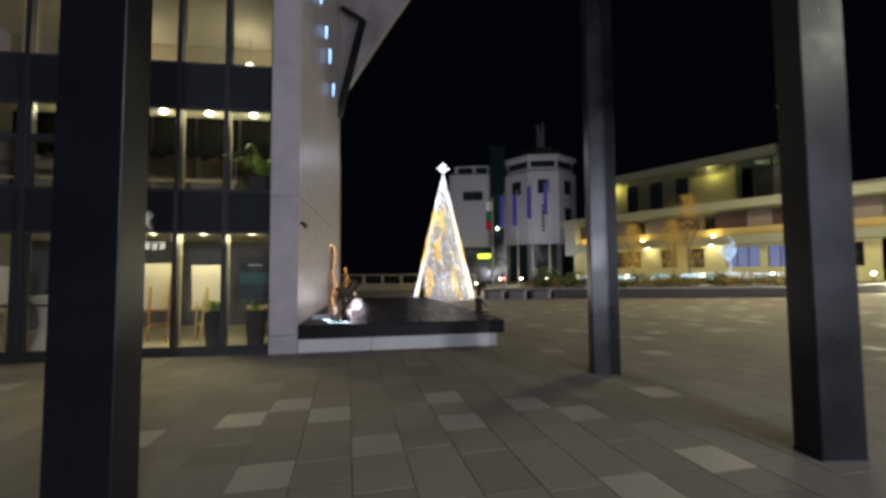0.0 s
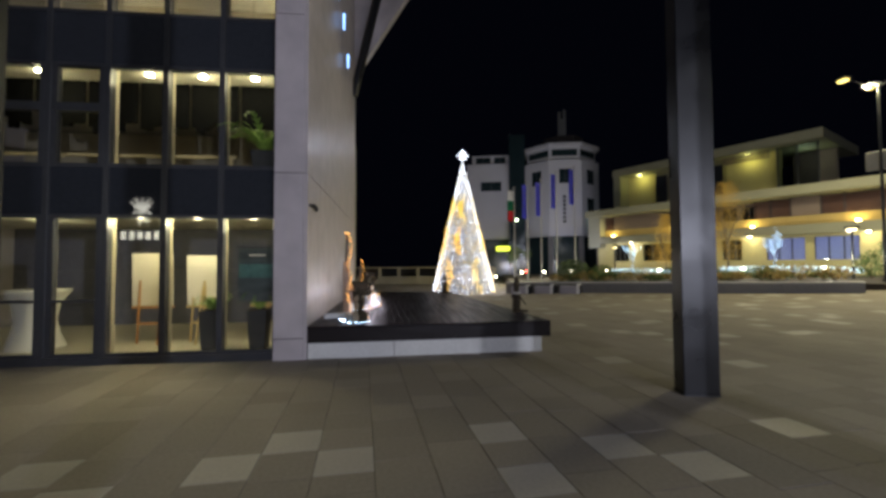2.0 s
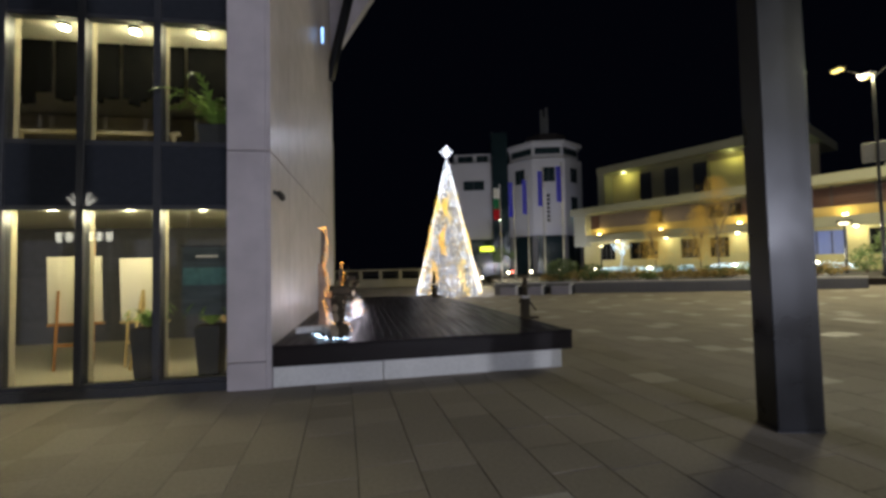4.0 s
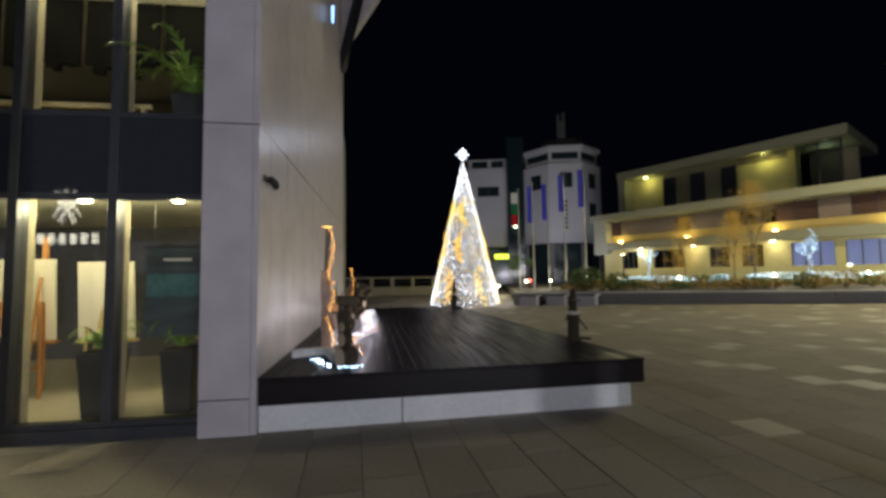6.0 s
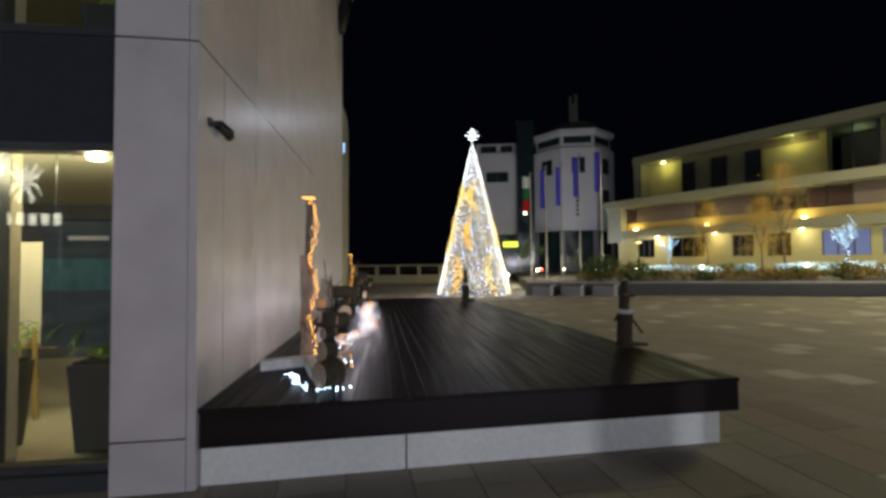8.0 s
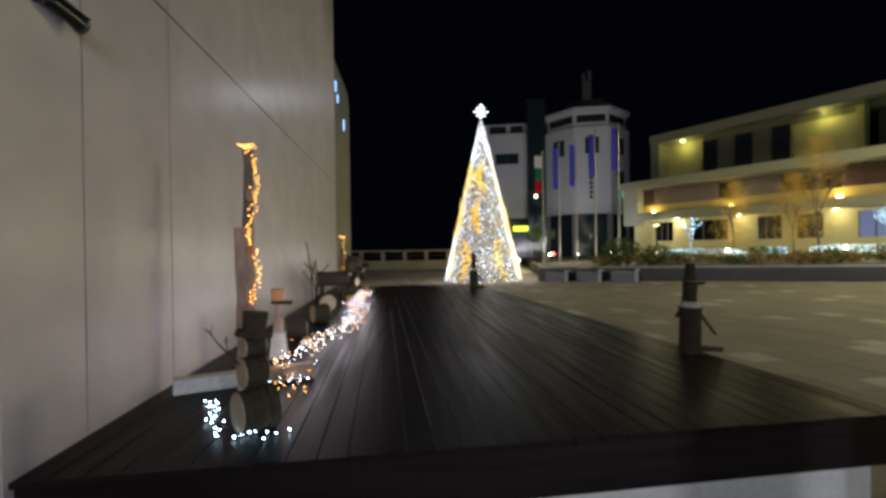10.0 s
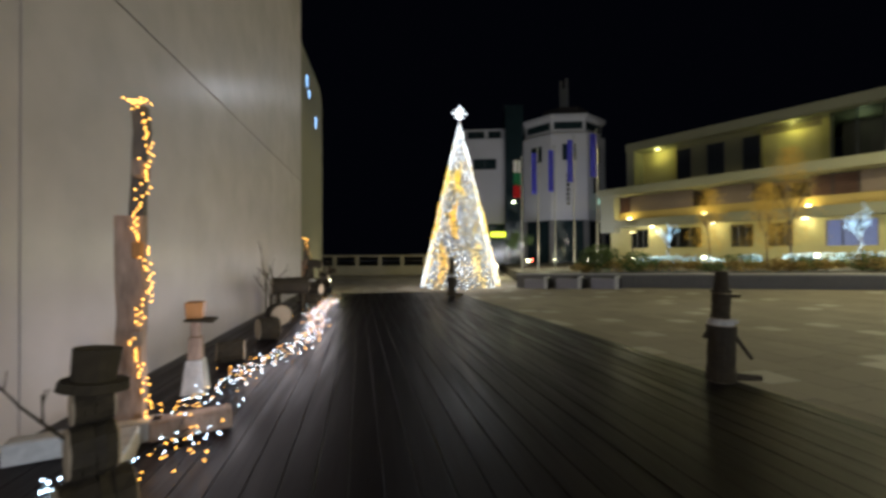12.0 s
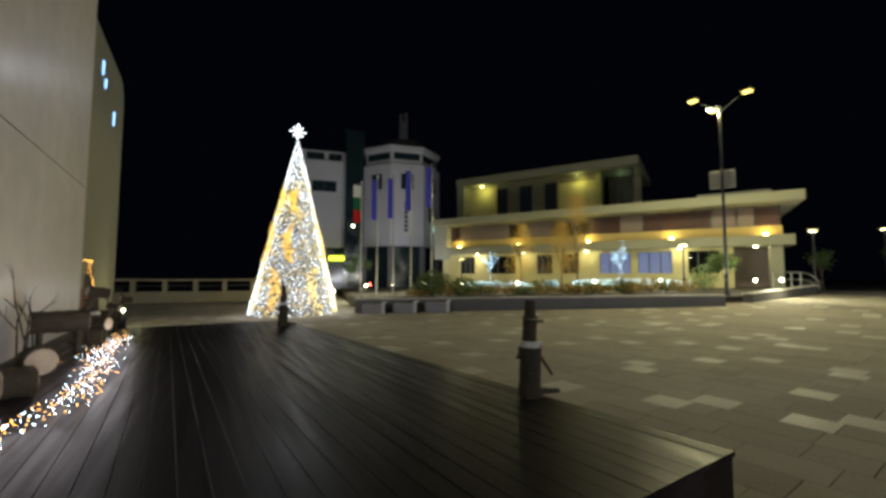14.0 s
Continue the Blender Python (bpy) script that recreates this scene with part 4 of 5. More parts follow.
bn = thing("bench", "small dark bench beside the wing", "bench", pose(-2.0, 24.0, gz(-2, 24), 0, 0, 80))
part("seat", box(B(), -0.7, 0.7, -0.2, 0.2, 0.42, 0.48, bevel=0.01), M_FASCIA, bn)
for x in (-0.55, 0.55):
    part("leg", box(B(), x - 0.04, x + 0.04, -0.18, 0.18, 0, 0.42), M_FRAME, bn)
wl = thing("wall_light", "bright warm floor light at the wing's foot", "lamp", pose(-2.4, 29.0, gz(-2.4, 29)))
part("stem", rod(B(), (0, 0, 0), (0, 0, 0.5), 0.04, 0.04, 8), M_FRAME, wl)
part("globe", ball(B(), (0, 0, 0.58), 0.07, 2), glow_mat((1.0, 0.9, 0.55), 8.0), wl, "glowing globe")
lamp("wall_light_lamp", "POINT", (-1.9, 28.4, 1.2), 18, (1.0, 0.86, 0.45), size=0.1)

# ---- trees ----
M_BARK = mat("grey_brown_bark", (0.09, 0.07, 0.05), 0.9, vary=0.4, small=20, bump=0.5)
# Ochre carries the saplings' warm uplight in the leaf colour.
M_TWIG = mat("ochre_uplit_leaves", (0.42, 0.27, 0.05), 0.7, vary=0.4, random_piece=0.5)


def branches(rnd, p, d, l, r, depth, out):
    q = p + d * l
    out.append((p.copy(), q.copy(), r, r * 0.7, depth))
    if depth == 0:
        return
    for _ in range(3 if depth > 1 else 2):
        nd = (d + Vector((rnd.uniform(-1, 1), rnd.uniform(-1, 1), rnd.uniform(0.1, 0.9))) * 0.62).normalized()
        branches(rnd, p + d * l * rnd.uniform(0.78, 1.0), nd, l * rnd.uniform(0.5, 0.72), r * 0.6, depth - 1, out)


def small_tree(x, y, z, h, seed, lit=False, leaves=0, leaf_mat=None, label="", trunk=0.42, levels=3, group="trees", slim=False):
    rnd = random.Random(seed)
    h *= 0.9
    t = thing("tree", label, "tree", pose(*spot(x, y)[:2], spot(x, y, z)[2] if z else gz(*spot(x, y)[:2]) - 0.03), group=group)
    out = []
    branches(rnd, Vector((0, 0, 0)), Vector((0, 0.04, 1)).normalized(), h * trunk, h * (0.016 if lit else 0.011), levels, out)
    if lit:
        top = Vector((0, 0.03, h * 0.55))
        out = [(Vector((0, 0, 0)), top, h * 0.016, h * 0.013, levels)]
        for k in range(10):
            az = k * 2.2 + rnd.uniform(-0.3, 0.3)
            d = Vector((math.cos(az) * 0.6, math.sin(az) * 0.6, rnd.uniform(0.5, 1.6))).normalized()
            p = top.lerp(Vector((0, 0, h * 0.42)), rnd.random())
            q = p + d * h * rnd.uniform(0.16, 0.38)
            out.append((p, q, h * 0.009, h * 0.005, 1))
            for _ in range(2):
                d2 = (d + Vector((rnd.uniform(-1, 1), rnd.uniform(-1, 1), rnd.uniform(-0.1, 0.8))) * 0.7).normalized()
                p2 = p.lerp(q, rnd.uniform(0.4, 0.9))
                out.append((p2, p2 + d2 * h * 0.14, h * 0.005, h * 0.003, 0))
    bm = B()
    for p, q, r0, r1, dpt in out[:1]:
        rod(bm, p, q, r0, r1, 8)
    part("trunk", bm, M_BARK, t)
    bm = B()
    for p, q, r0, r1, dpt in out[1:]:
        rod(bm, p, q, r0, r1, 5)
    part("branchwork", bm, M_BARK, t)
    if lit:
        pts = []
        for p, q, r0, r1, dpt in out:
            n_ = int((q - p).length / (0.06 if dpt == levels else 0.085))
            for i in range(n_):
                c = p.lerp(q, (i + 0.5) / n_)
                a = rnd.uniform(0, 6.28)
                pts.append(c + Vector((math.cos(a), math.sin(a), 0)) * (r0 + 0.015))
        part("string_light", bulb_mesh("string_light", pts, 0.019, glow_mat((0.42, 0.74, 1.0), 4.0)), None, t, "blue-white bulbs wound round the wood")["kind"] = "stuff"
    if leaves:
        bm = B()
        tips = [q for p, q, r0, r1, dpt in out if dpt <= 1]
        for i in range(leaves):
            if slim:
                hz = h * (0.18 + 0.82 * rnd.random() ** 0.8)
                wd_ = 0.14 * h * (1.05 - hz / h) ** 0.5
                leafy(bm, 6, (rnd.gauss(0, wd_), rnd.gauss(0, wd_), hz), (0.15, 0.15, 0.15), 0.055, rnd)
                continue
            c = rnd.choice(tips) + Vector((rnd.gauss(0, 0.2), rnd.gauss(0, 0.2), rnd.gauss(0, 0.2)))
            leafy(bm, 1, c, (0.05, 0.05, 0.05), 0.16, rnd)
        part("crown", bm, leaf_mat, t)
    return t


LIT = "young bare tree wound with blue-white string lights"
small_tree(18.45, 31.9, 0.4, 3.3, 3, True, label=LIT, trunk=0.5, levels=2, group="lit trees")
small_tree(24.74, 25.51, 0.4, 3.5, 8, True, label=LIT, trunk=0.5, levels=2, group="lit trees")
for x, y, h, s in ((20.7, 31.0, 4.9, 11), (24.0, 28.6, 7.0, 12), (23.2, 29.4, 5.0, 13), (27.2, 20.2, 2.6, 14)):
    small_tree(x, y, 0.4, h, s, leaves=1150, leaf_mat=M_TWIG if s < 14 else M_HEDGE, label="slim tree, warm uplight put in its sparse ochre leaves" if s < 14 else "small leafy green tree in the bed", trunk=0.35, group="bed trees", slim=s < 14)
for x, y, h, s in ((44, 21, 5, 21), (49, 17, 6, 22), (55, 19, 6.5, 23), (60, 12, 6, 24), (40, 24, 4.5, 25), (14, 48, 5.5, 26), (12.2, 47, 5, 27)):
    small_tree(x, y, 0, h, s, leaves=700, leaf_mat=M_HEDGE, label="dark leafy tree at the edge of the square", trunk=0.3, group="far trees")


def shrub(x, y, z, sx, sy, sz, n, material, seed, label):
    rnd = random.Random(seed)
    t = thing("shrub", label, "shrub", pose(*spot(x, y, z)), group="shrubs")
    bm = B()
    for k in range(5):
        a = k * 1.26
        rod(bm, (0, 0, 0), (sx * 0.5 * math.cos(a), sy * 0.5 * math.sin(a), sz), 0.02, 0.008, 5)
    part("stem_clump", bm, M_BARK, t)
    part("foliage", leafy(B(), n, (0, 0, sz), (sx, sy, sz), 0.14, rnd), material, t)


shrub(12.4, 29.6, 0.4, 1.15, 1.0, 0.72, 1300, M_HEDGE, 31, "rounded dark green shrub in the planter")
shrub(14.6, 29.4, 0.4, 0.8, 0.8, 0.5, 700, M_HEDGE, 32, "rounded dark green shrub in the planter")
shrub(26.0, 20.8, 0.4, 0.7, 0.7, 0.7, 500, M_HEDGE, 33, "rounded dark green shrub in the planter")
shrub(4.6, 42.0, 0.0, 0.9, 0.9, 0.8, 500, M_GRASS, 34, "yellowish shrub beside the balustrade")
for k in range(26):
    t_ = k / 25
    x, y = 10.5 + 12.5 * t_, 29.0 - 9.6 * t_ + random.uniform(0.3, 2.2)
    shrub(x + 1.2, y + 0.6, 0.4, 0.75, 0.7, random.uniform(0.2, 0.40), 260, (M_GRASS, M_HEDGE, M_GRASS)[k % 3], 40 + k, "tuft of ochre ornamental grass" if k % 3 != 1 else "low dark green shrub")
# light nets over the low hedges
for cx, cy, sx, s in ((18.6, 31.2, 2.2, 71), (24.9, 25.0, 3.3, 72), (21.6, 28.9, 0.5, 73)):
    rnd = random.Random(s)
    t = thing("lit_hedge", "low hedge under a net of blue-white lights", "hedge", pose(*spot(cx, cy, 0.4), 0, 0, -50), group="lit hedges")
    part("foliage", leafy(B(), 700, (0, 0, 0.28), (sx, 0.5, 0.30), 0.13, rnd), M_HEDGE, t)
    pts = []
    for _ in range(int(300 * sx)):
        a = rnd.uniform(-1, 1)
        b_ = rnd.uniform(-1, 1)
        pts.append((a * sx, b_ * 0.5, 0.28 + 0.42 * rnd.random() * math.sqrt(max(0, 1 - a * a * 0.5 - b_ * b_ * 0.5))))
    part("light_net", bulb_mesh("light_net", pts, 0.02, glow_mat((0.34, 0.68, 0.9), 1.6)), None, t, "net of blue-white bulbs")["kind"] = "stuff"


def bed_light(x, y, z, color=(1.0, 0.90, 0.55), watt=170):
    x, y, z = spot(x, y, z)
    t = thing("bed_light", "small globe garden light in the planting bed", "garden light", pose(x, y, z), group="garden lights")
    part("stem", rod(B(), (0, 0, 0), (0, 0, 0.46), 0.025, 0.025, 8), M_FRAME, t)
    part("globe", ball(B(), (0, 0, 0.53), 0.085, 2), glow_mat(color, 12.0), t, "glowing globe")
    # Light added forward of the globe to brighten the shrubs and paving.
    if watt:
        lamp("bed_fill", "POINT", (x - 0.9, y - 0.9, z + 1.1), watt, color, size=0.1)


for x, y in ((17.0, 33.5), (19.6, 30.2), (23.4, 26.6), (26.2, 23.6), (27.9, 18.9), (28.6, 17.9)):
    bed_light(x, y, 0.4)
for x, y in ((9.0, 40.0), (11.0, 38.0), (12.8, 37.0), (15.0, 36.0), (4.9, 33.5)):
    bed_light(x, y, 0.0 if x < 9.5 else 0.4, watt=130)
bed_light(12.0, 40.0, 0.4, (1.0, 0.06, 0.03), 0)
# unseen floodlights added to brighten the tower
for x, y in ((11.0, 38.5), (17.2, 38.0)):
    t = thing("floodlight", "unseen ground floodlight added to brighten the tower", "floodlight", pose(x, y, 0.3), group="floodlights")
    part("housing", box(B(), -0.25, 0.25, -0.15, 0.15, 0.1, 0.4, bevel=0.02), M_FRAME, t)
    part("foot", box(B(), -0.1, 0.1, -0.1, 0.1, 0, 0.1), M_FRAME, t)
    lamp("tower_fill", "SPOT", (x, y, 1.0), 700, (0.86, 0.84, 1.0), target=(17 + (x - 14) * 0.6, 52, 10.5), size=0.2, angle=95, blend=0.9)

# handrail by the hotel porch
hr = thing("handrail", "curved thin steel handrail beside the hotel steps", "handrail", pose(*spot(30.3, 19.0, 0.4), 0, 0, -25))
for z in (0.9, 0.5):
    bm = B()
    bend = [(0, 0, z), (1.7, 0, z), (2.05, -0.1, z - 0.08), (2.3, -0.25, z - 0.28), (2.42, -0.35, max(0.02, z - 0.6))]
    for p, q in zip(bend, bend[1:]):
        rod(bm, p, q, 0.025, 0.025, 8)
    part("rail", bm, M_STEEL, hr)
for k in range(4):
    part("post", rod(B(), (k * 0.56, 0, 0), (k * 0.56, 0, 0.9), 0.025, 0.025, 8), M_STEEL, hr)

# ---- wooden figures and garlands on the deck ----
M_LOG = mat("brown_log_bark", (0.042, 0.032, 0.018), 0.9, vary=0.45, big=4, small=25, bump=0.6)
M_CUT = mat("pale_cut_wood", (0.46, 0.37, 0.26), 0.75, vary=0.2, big=6, small=30)
M_SNOWY = mat("whitewashed_wood", (0.55, 0.54, 0.52), 0.8, vary=0.3, big=5, small=25)
M_PINKWOOD = mat("weathered_pale_plank", (0.36, 0.26, 0.20), 0.8, vary=0.5, big=2.5, small=14, stretch=(3, 3, 0.8))


def log(parent, p, q, r, name="log", seg=14):
    """A bark log with pale sawn ends."""
    p, q = Vector(p), Vector(q)
    d = (q - p).normalized()
    bm = B()
    rj = random.Random(int(1e4 * (p.length + q.length)))
    for k in range(4):
        rod(bm, p.lerp(q, k / 4), p.lerp(q, (k + 1) / 4), r * rj.uniform(0.93, 1.05), r * rj.uniform(0.93, 1.05), seg)
    for v in bm.verts:
        v.co += Vector((rj.gauss(0, 1), rj.gauss(0, 1), rj.gauss(0, 1))) * r * 0.022
    lg = part(name, bm, M_LOG, parent)
    part("cut_end", rod(B(), p - d * 0.006, p, r * 0.9, r * 0.92, seg), M_CUT, lg, "pale sawn end")
    part("cut_end", rod(B(), q, q + d * 0.006, r * 0.9, r * 0.88, seg), M_CUT, lg, "pale sawn end")
    return lg


def garland(name, pts, color, strength, r=0.006, label="string of small warm bulbs", cat="string light", wire=True):
    t = thing(name, label, cat, group="garlands")
    if wire:
        bm = B()
        for a, b in zip(pts[::3], pts[3::3]):
            rod(bm, a, b, 0.002, 0.002, 4)
        part("wire", bm, M_BLACK, t)
    part("bulb_chain", bulb_mesh("bulb_chain", pts, r, glow_mat(color, strength)), None, t, "glowing bulbs")["kind"] = "stuff"
    return t


def twig(bm, p, d, l, r, rnd, depth=2):
    q = Vector(p) + Vector(d).normalized() * l
    rod(bm, p, q, r, r * 0.6, 5)
    if depth:
        for _ in range(2):
            nd = Vector(d).normalized() + Vector((rnd.uniform(-0.7, 0.7), rnd.uniform(-0.7, 0.7), rnd.uniform(-0.2, 0.6)))
            twig(bm, Vector(p).lerp(q, rnd.uniform(0.5, 0.95)), nd, l * 0.55, r * 0.6, rnd, depth - 1)
    return bm


D0 = DZ + 0.003
# log snowman at the deck's front edge
sm = thing("log_snowman", "snowman of stacked logs with a dark brimmed hat", "wooden figure", pose(-0.60, 9.22, D0, 0, 0, 40))
log(sm, (-0.085, 0, 0.113), (0.095, 0, 0.113), 0.113)
log(sm, (-0.06, 0, 0.308), (0.05, 0, 0.308), 0.083)
log(sm, (-0.05, 0, 0.442), (0.045, 0, 0.442), 0.053)
part("hat_brim", rod(B(), (0, 0, 0.494), (0.004, 0, 0.522), 0.094, 0.090, 14), M_LOG, sm)
part("hat_crown", rod(B(), (0.0, 0, 0.522), (0.012, 0, 0.62), 0.058, 0.064, 12), M_LOG, sm)
part("twig_arm", twig(B(), (-0.05, 0.02, 0.33), (-0.7, 0.1, 0.9), 0.19, 0.006, random.Random(2)), M_LOG, sm)
# small snowman of squared wood
s2 = thing("wooden_snowman", "small squared wooden snowman with a brown hat", "wooden figure", pose(-0.93, 10.72, D0, 0, 0, 10))
def taper(w0, w1, z0, z1):
    """A four-sided block that narrows upwards."""
    bm = B()
    bmesh.ops.create_cone(bm, cap_ends=True, segments=4, radius1=w0 * 0.707, radius2=w1 * 0.707, depth=z1 - z0, matrix=Matrix.Translation((0, 0, (z0 + z1) / 2)) @ pose(0, 0, 0, 0, 0, 45))
    bmesh.ops.bevel(bm, geom=bm.edges[:], offset=0.005, segments=1, affect="EDGES", profile=0.5)
    return bm


part("body", taper(0.15, 0.10, 0, 0.22), M_SNOWY, s2)
part("chest", taper(0.085, 0.075, 0.222, 0.37), M_PINKWOOD, s2)
part("head", taper(0.055, 0.055, 0.372, 0.47), M_PINKWOOD, s2)
part("hat_brim", box(B(), -0.085, 0.085, -0.08, 0.08, 0.472, 0.49, pose(0, 0, 0, 0, 4), bevel=0.004), M_LOG, s2)
part("hat_crown", taper(0.095, 0.11, 0.492, 0.60), M_OAK, s2)
# squared beams that edge the display
for p, a, l, mt, lb in (((-1.34, 9.84, D0), 20, 0.58, M_SNOWY, "whitewashed squared beam lying on the deck"), ((-0.84, 10.0, D0), 22, 0.36, M_PINKWOOD, "weathered squared beam lying on the deck"), ((-0.90, 9.93, D0), -71, 0.50, M_SNOWY, "short whitewashed beam lying across the display")):
    solid("beam", box(B(), 0, l, -0.05, 0.05, 0, 0.10, bevel=0.008), mt, lb, "beam", pose(*p, 0, 0, a), group="display beams")


def garland_pole(x, y, h, seed, label, w=0.12):
    rnd = random.Random(seed)
    t = thing("garland_pole", label, "wooden post", pose(x, y, D0, 0, 0, 4), group="garland poles")
    def plank(w0, z0, z1, y0, y1, lean):
        """A rough board with an uneven outline."""
        bm = B()
        k = 9
        rings = []
        for i in range(k + 1):
            z = z0 + (z1 - z0) * i / k
            ww, o = w0 / 2 * rnd.uniform(0.86, 1.08), lean * i / k + rnd.uniform(-0.008, 0.008)
            rings.append([bm.verts.new((o + sx * ww, y, z)) for sx, y in ((-1, y0), (1, y0), (1, y1), (-1, y1))])
        for a, b in zip(rings, rings[1:]):
            for i in range(4):
                bm.faces.new((a[i], a[(i + 1) % 4], b[(i + 1) % 4], b[i]))
        bm.faces.new(rings[0][::-1]), bm.faces.new(rings[-1])
        return bm

    part("post", plank(w, 0, h * 0.66, -0.03, 0.03, 0.0), M_PINKWOOD, t)
    part("upper_board", plank(w * 0.58, h * 0.30, h, 0.031, 0.07, 0.02), M_WEATHERED, t, "grey weathered upper board")
    for z, m_ in ((0.30, M_PINKWOOD), (0.56, M_OAK), (0.80, M_PINKWOOD)):
        part("block", box(B(), w * 0.22, w * 0.62, -0.065, -0.032 if z < 0.66 else 0.03, h * z - 0.045, h * z + 0.04, bevel=0.008), m_, t, "small wooden block")
    pts = []
    for i in range(int(h * 62)):
        z = 0.03 + (h - 0.03) * i / (h * 62)
        pts.append((w * 0.60 + 0.028 * math.sin(z * 10) + rnd.gauss(0, 0.014), -0.05 + rnd.gauss(0, 0.012), z))
    for i in range(14):
        pts.append((w * (0.58 - 0.07 * i), 0.02 + rnd.gauss(0, 0.015), h + 0.008 + rnd.uniform(0, 0.02)))
    part("bulb_string", bulb_mesh("bulb_string", pts, 0.0044, glow_mat((1.0, 0.42, 0.05), 10.0)), None, t, "amber bulbs")["kind"] = "stuff"


M_WEATHERED = mat("grey_weathered_board", (0.13, 0.115, 0.10), 0.85, vary=0.4, big=2.5, small=14, stretch=(3, 3, 0.8))
garland_pole(-0.95, 10.05, 1.68, 61, "weathered plank post wound with amber lights")
garland_pole(-1.22, 16.1, 1.18, 62, "small plank post wound with amber lights", 0.12)


def reindeer(x, y, s, a, seed):
    t = thing("log_reindeer", "reindeer of logs with twig antlers", "wooden figure", pose(x, y, D0, 0, 0, a) @ Matrix.Diagonal((1, 1, 1, 1)), group="log reindeer")
    log(t, (-0.26 * s, 0, 0.42 * s), (0.26 * s, 0, 0.42 * s), 0.13 * s, "body")
    for sx in (-0.17, 0.17):
        for sy in (-0.07, 0.07):
            part("leg", rod(B(), (sx * s, sy * s, 0.0), (sx * s, sy * 0.7 * s, 0.34 * s), 0.024 * s, 0.028 * s, 8), M_LOG, t)
    part("neck", rod(B(), (0.2 * s, 0, 0.48 * s), (0.32 * s, 0, 0.74 * s), 0.04 * s, 0.04 * s, 8), M_LOG, t)
    log(t, (0.24 * s, 0, 0.78 * s), (0.46 * s, 0, 0.74 * s), 0.065 * s, "head")
    rnd = random.Random(seed)
    for sy in (-1, 1):
        part("antler", twig(B(), (0.27 * s, sy * 0.03, 0.83 * s), (-0.15, sy * 0.45, 1), 0.20 * s, 0.008, rnd, 1), M_LOG, t)


reindeer(-1.12, 14.4, 1.0, 20, 5)
reindeer(-0.95, 15.3, 0.7, 335, 6)
reindeer(-1.0, 16.4, 0.75, 22, 8)
for x, y, r, turn in ((-0.98, 11.5, 0.09, 15), (-0.92, 12.4, 0.12, 30), (-1.02, 13.3, 0.14, -62)):
    t = thing("log_slice", "short sawn log lying on the deck", "log", pose(x, y, D0, 0, 0, turn), group="sawn logs")
    log(t, (-0.1, 0, r), (0.1, 0, r), r, "trunk")
br = thing("twig_bunch", "bunch of bare upright twigs", "branch", pose(-1.36, 14.2, D0))
rnd = random.Random(9)
for k in range(5):
    part("twig", twig(B(), (0.03 * k - 0.06, 0.02 * k, 0), (rnd.uniform(-0.25, 0.25), rnd.uniform(-0.2, 0.2), 1), rnd.uniform(0.45, 0.75), 0.011, rnd, 2), M_LOG, br)

# light chains lying along the display
rnd = random.Random(12)


def trail(n, y0, y1, spread, z):
    pts = []
    for i in range(n):
        t = i / n
        y = y0 + (y1 - y0) * t
        pts.append((float(np.interp(y, (9.6, 10.3, 10.8, 11.4, 12.2, 13.0, 14.0, 15.8), (-0.60, -0.80, -0.68, -0.66, -0.46, -0.52, -0.70, -0.70))) + 0.03 * math.sin(t * 23) + rnd.gauss(0, spread), y + rnd.gauss(0, 0.06), D0 + 0.012 + abs(rnd.gauss(0, z))))
    return pts


garland("light_chain", trail(330, 9.75, 15.8, 0.085, 0.04), (0.62, 0.80, 1.0), 28.0, r=0.0030, label="long chain of cool white bulbs along the display")
garland("light_chain", trail(350, 9.6, 16.0, 0.075, 0.05), (1.0, 0.40, 0.04), 14.0, r=0.0034, label="long chain of amber bulbs along the display")
ctrl = [Vector(c) for c in ((-1.04, 9.66), (-0.92, 9.46), (-0.74, 9.12), (-0.42, 9.16))]
pts = []
for i in range(30):
    t = i / 29 * 2.999
    c = ctrl[int(t)].lerp(ctrl[int(t) + 1], t % 1)
    pts.append((c.x + rnd.gauss(0, 0.03), c.y + rnd.gauss(0, 0.03), D0 + 0.012))
garland("light_chain", pts, (0.60, 0.85, 1.0), 26.0, r=0.0048, label="cool white bulbs round the log snowman")


# Point lights added over the chains to brighten the wall and deck.
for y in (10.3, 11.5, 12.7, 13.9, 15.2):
    lamp("light_chain_fill", "POINT", (float(np.interp(y, (9.8, 12.6, 16.2), (-0.74, -0.56, -0.78))), y, D0 + 0.22), 3.8, (1.0, 0.86, 0.88), size=0.3)


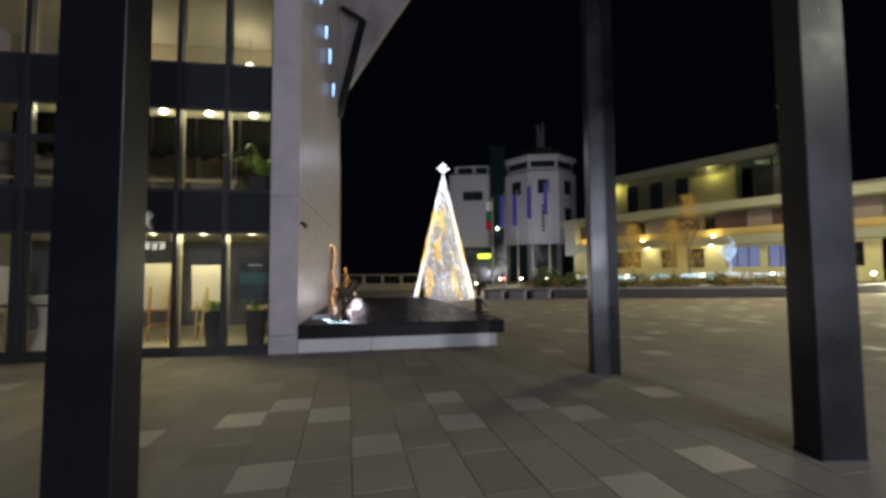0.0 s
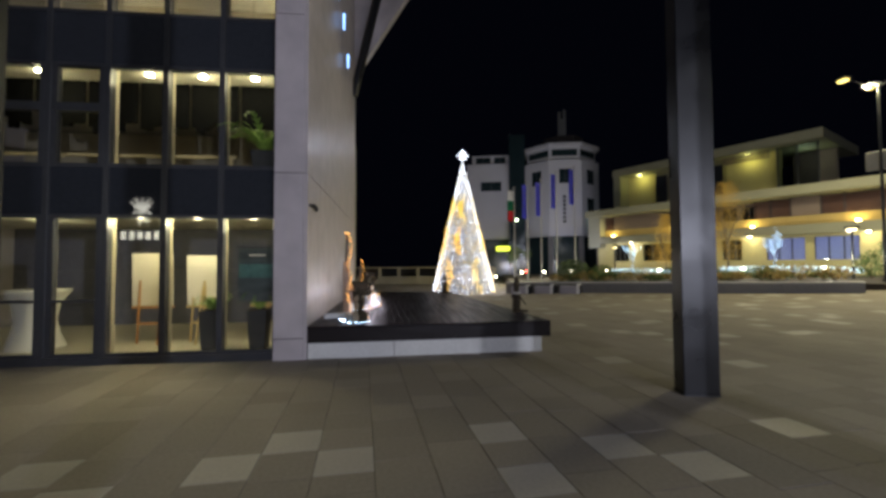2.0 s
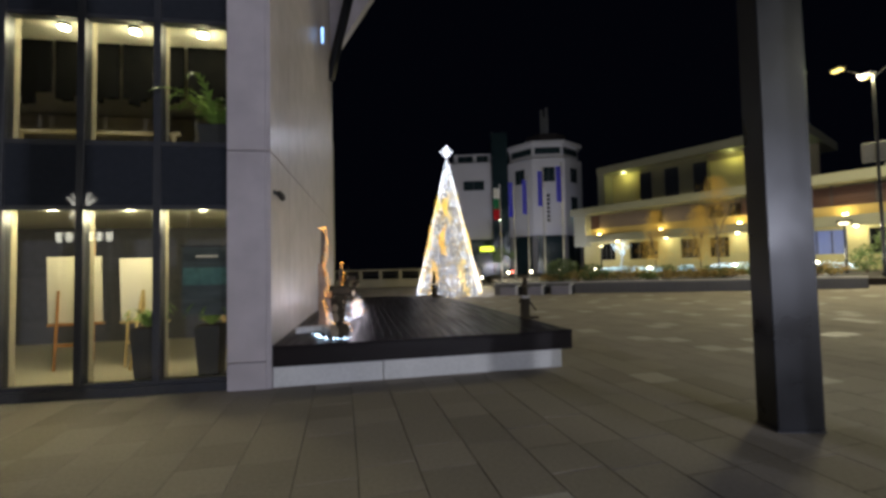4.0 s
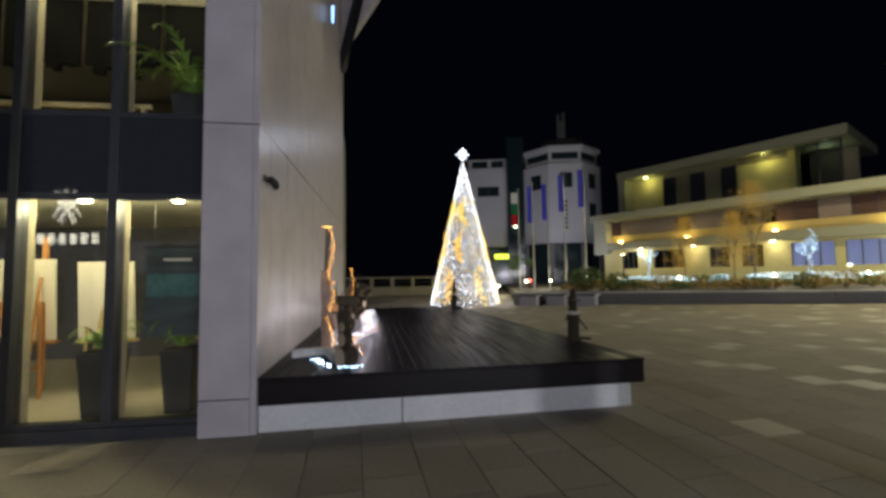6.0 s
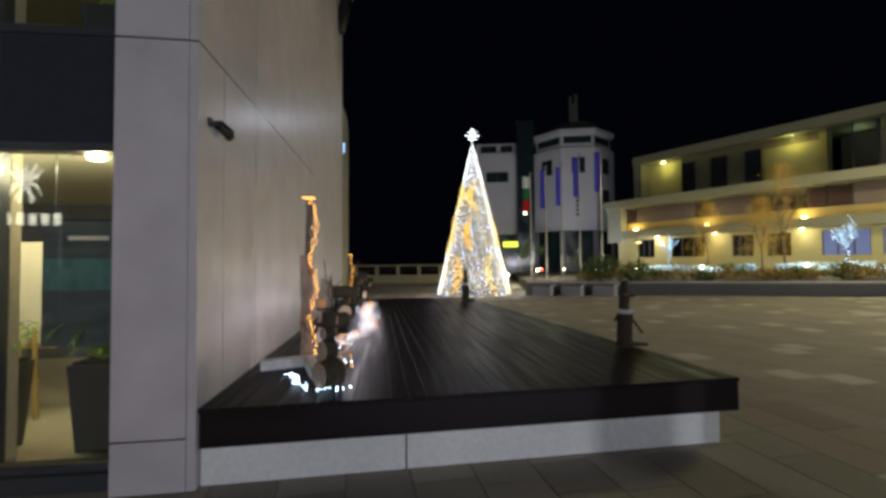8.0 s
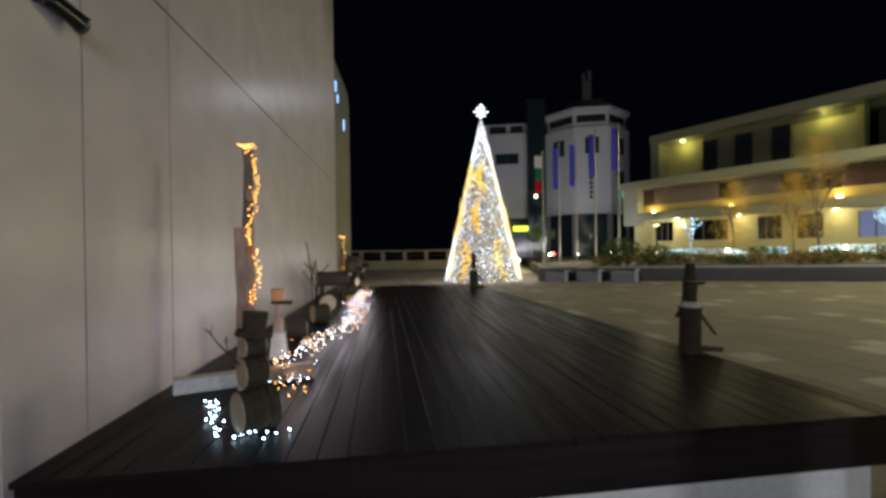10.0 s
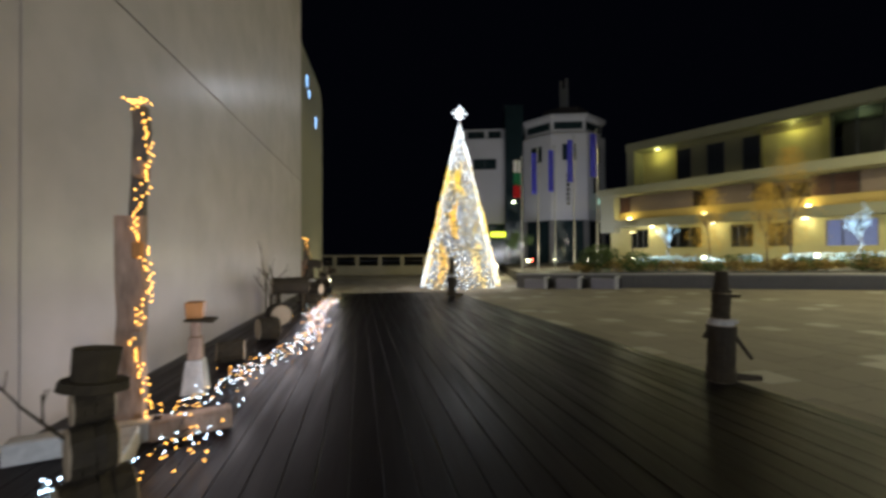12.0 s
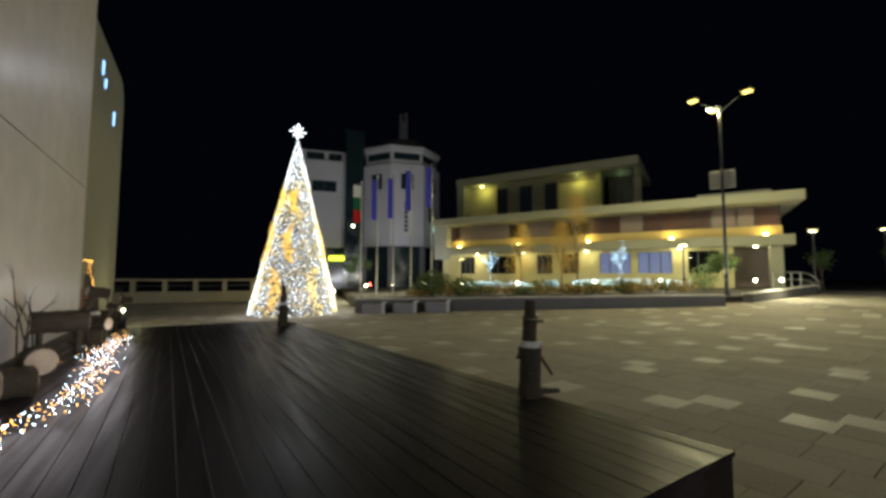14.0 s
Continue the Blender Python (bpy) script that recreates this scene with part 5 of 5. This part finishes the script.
def deck_post(x, y, s, a):
    t = thing("log_figure", "slim figure of stacked logs with a stick arm", "wooden figure", pose(x, y, D0, 0, 0, a), group="log posts")
    log(t, (0, 0, 0), (0.008, 0, 0.40 * s), 0.092 * s, "lower_log")
    scarf = part("scarf", rod(B(), (0, 0, 0.407 * s), (0, 0, 0.445 * s), 0.088 * s, 0.07 * s, 12), M_SNOWY, t, "white scarf band")
    part("knot", ball(B(), (0.075 * s, -0.02, 0.43 * s), 0.026 * s, 1, (1.4, 1, 0.8)), M_SNOWY, scarf)
    log(t, (0, 0, 0.452 * s), (0.008, 0, 0.63 * s), 0.060 * s, "upper_log")
    part("hat_brim", rod(B(), (0.008, 0, 0.637 * s), (0.008, 0, 0.652 * s), 0.068 * s, 0.066 * s, 12), M_LOG, t)
    part("hat_crown", rod(B(), (0.008, 0, 0.652 * s), (0.012, 0, 0.79 * s), 0.050 * s, 0.040 * s, 12), M_LOG, t)
    part("nose", rod(B(), (0.05 * s, -0.01, 0.61 * s), (0.12 * s, -0.03, 0.615 * s), 0.013, 0.010, 6), M_LOG, t)
    part("stick_arm", rod(B(), (0.07 * s, 0, 0.36 * s), (0.21 * s, 0.02, 0.16 * s), 0.016, 0.013, 6), M_LOG, t)
    part("stick_arm", rod(B(), (-0.07 * s, 0, 0.37 * s), (-0.115 * s, -0.02, 0.31 * s), 0.016, 0.013, 6), M_LOG, t)
    part("foot", rod(B(), (0.08 * s, 0, 0.03 * s), (0.26 * s, 0.0, 0.03 * s), 0.03 * s, 0.02 * s, 8), M_LOG, t)


deck_post(2.67, 10.40, 0.98, -20)
deck_post(1.74, 16.5, 1.0, -20)
deck_post(-1.02, 15.6, 1.0, 200)

# ---- paving slabs, last ----
A5 = math.atan(0.09)
CA, SA = math.cos(A5), math.sin(A5)
pav = tagged(new("pavement"), "square of grey slabs with scattered pale slabs", "pavement", kind="structure")
PITCH = 0.474
rnd = random.Random(77)
PALE = [(-0.78, 5.53), (-1.27, 5.05), (-0.28, 5.06), (1.12, 5.52), (1.2, 4.62), (2.09, 5.1), (2.57, 4.68), (0.25, 4.16), (-0.7, 3.69), (0.32, 3.34), (1.3, 3.25), (4.04, 5.31), (3.11, 3.42), (-2.0, 4.65), (3.55, 8.2), (2.28, 3.0), (-2.68, 5.12), (5.42, 7.67), (4.08, 10.32), (7.34, 12.5), (4.68, 12.05), (5.37, 10.88), (6.07, 10.6), (8.57, 10.77), (5.9, 9.68), (6.42, 9.36), (7.21, 10.1), (4.22, 13.5), (4.75, 16.0), (9.4, 12.47), (9.22, 10.86), (4.8, 14.6), (6.52, 12.14), (7.67, 14.88)]
known = set()
for x, y in PALE:
    known.add((round((x * CA + y * SA + 0.326) / PITCH), round(y * CA - x * SA - 0.225, 2)))
meshes = {}


def slab_mesh(w, l, light):
    key = (round(l, 2), light)
    if key not in meshes:
        meshes[key] = mesh_of(box(B(), 0.003, w - 0.003, 0.003, key[0] - 0.003, -0.03, 0.0, bevel=0.003), "slab", M_SLAB_LIGHT if light else M_SLAB)
    return meshes[key]


V, F, MI = [], [], []
count = 0
for i in range(-24, 74):
    a = -0.563 + i * PITCH
    b = -9.0 + rnd.uniform(0, 0.5)
    marks = sorted(b0 for c, b0 in known if c == i)
    near_col = -5 <= i <= 8
    seen_col = -6 <= i <= 20
    while b < 44:
        light = rnd.random() < 0.13
        l = 0.45 if light else rnd.choice((0.45, 0.67, 0.9))
        if seen_col and 2.5 < b < (9 if i < 7 else 15):
            light = False
            l = max(l, 0.45)
            nxt = [m_ for m_ in marks if m_ > b - 0.05]
            if nxt:
                if abs(nxt[0] - b) < 0.08:
                    light, l = True, 0.45
                elif b + l > nxt[0] - 0.2:
                    l = max(0.3, nxt[0] - b)
        z = rnd.uniform(-0.003, 0.0)
        if near_col and 0.5 < b < 8.5 and count < 300:
            ob = part("slab", slab_mesh(PITCH, l, light), None, pav)
            ob.matrix_basis = Matrix.Translation((a * CA - b * SA, a * SA + b * CA, z)) @ pose(0, 0, 0, 0, 0, math.degrees(A5))
            l = round(l, 2)
            count += 1
        else:
            n0 = len(V)
            g = 0.004
            for zz in (z - 0.03, z):
                for aa, bb in ((a + g, b + g), (a + PITCH - g, b + g), (a + PITCH - g, b + l - g), (a + g, b + l - g)):
                    wx, wy = aa * CA - bb * SA, aa * SA + bb * CA
                    V.append((wx, wy, zz + gz(wx, wy)))
            F += [(n0 + 4, n0 + 5, n0 + 6, n0 + 7)] + [(n0 + k, n0 + (k + 1) % 4, n0 + 4 + (k + 1) % 4, n0 + 4 + k) for k in range(4)]
            MI += [1 if light else 0] * 5
        b += l
me = bpy.data.meshes.new("far_slabs")
me.from_pydata(V, [], F)
me.materials.append(M_SLAB), me.materials.append(M_SLAB_LIGHT)
me.polygons.foreach_set("material_index", MI)
fs = part("far_slabs", me, None, pav)
fs["kind"] = "stuff"
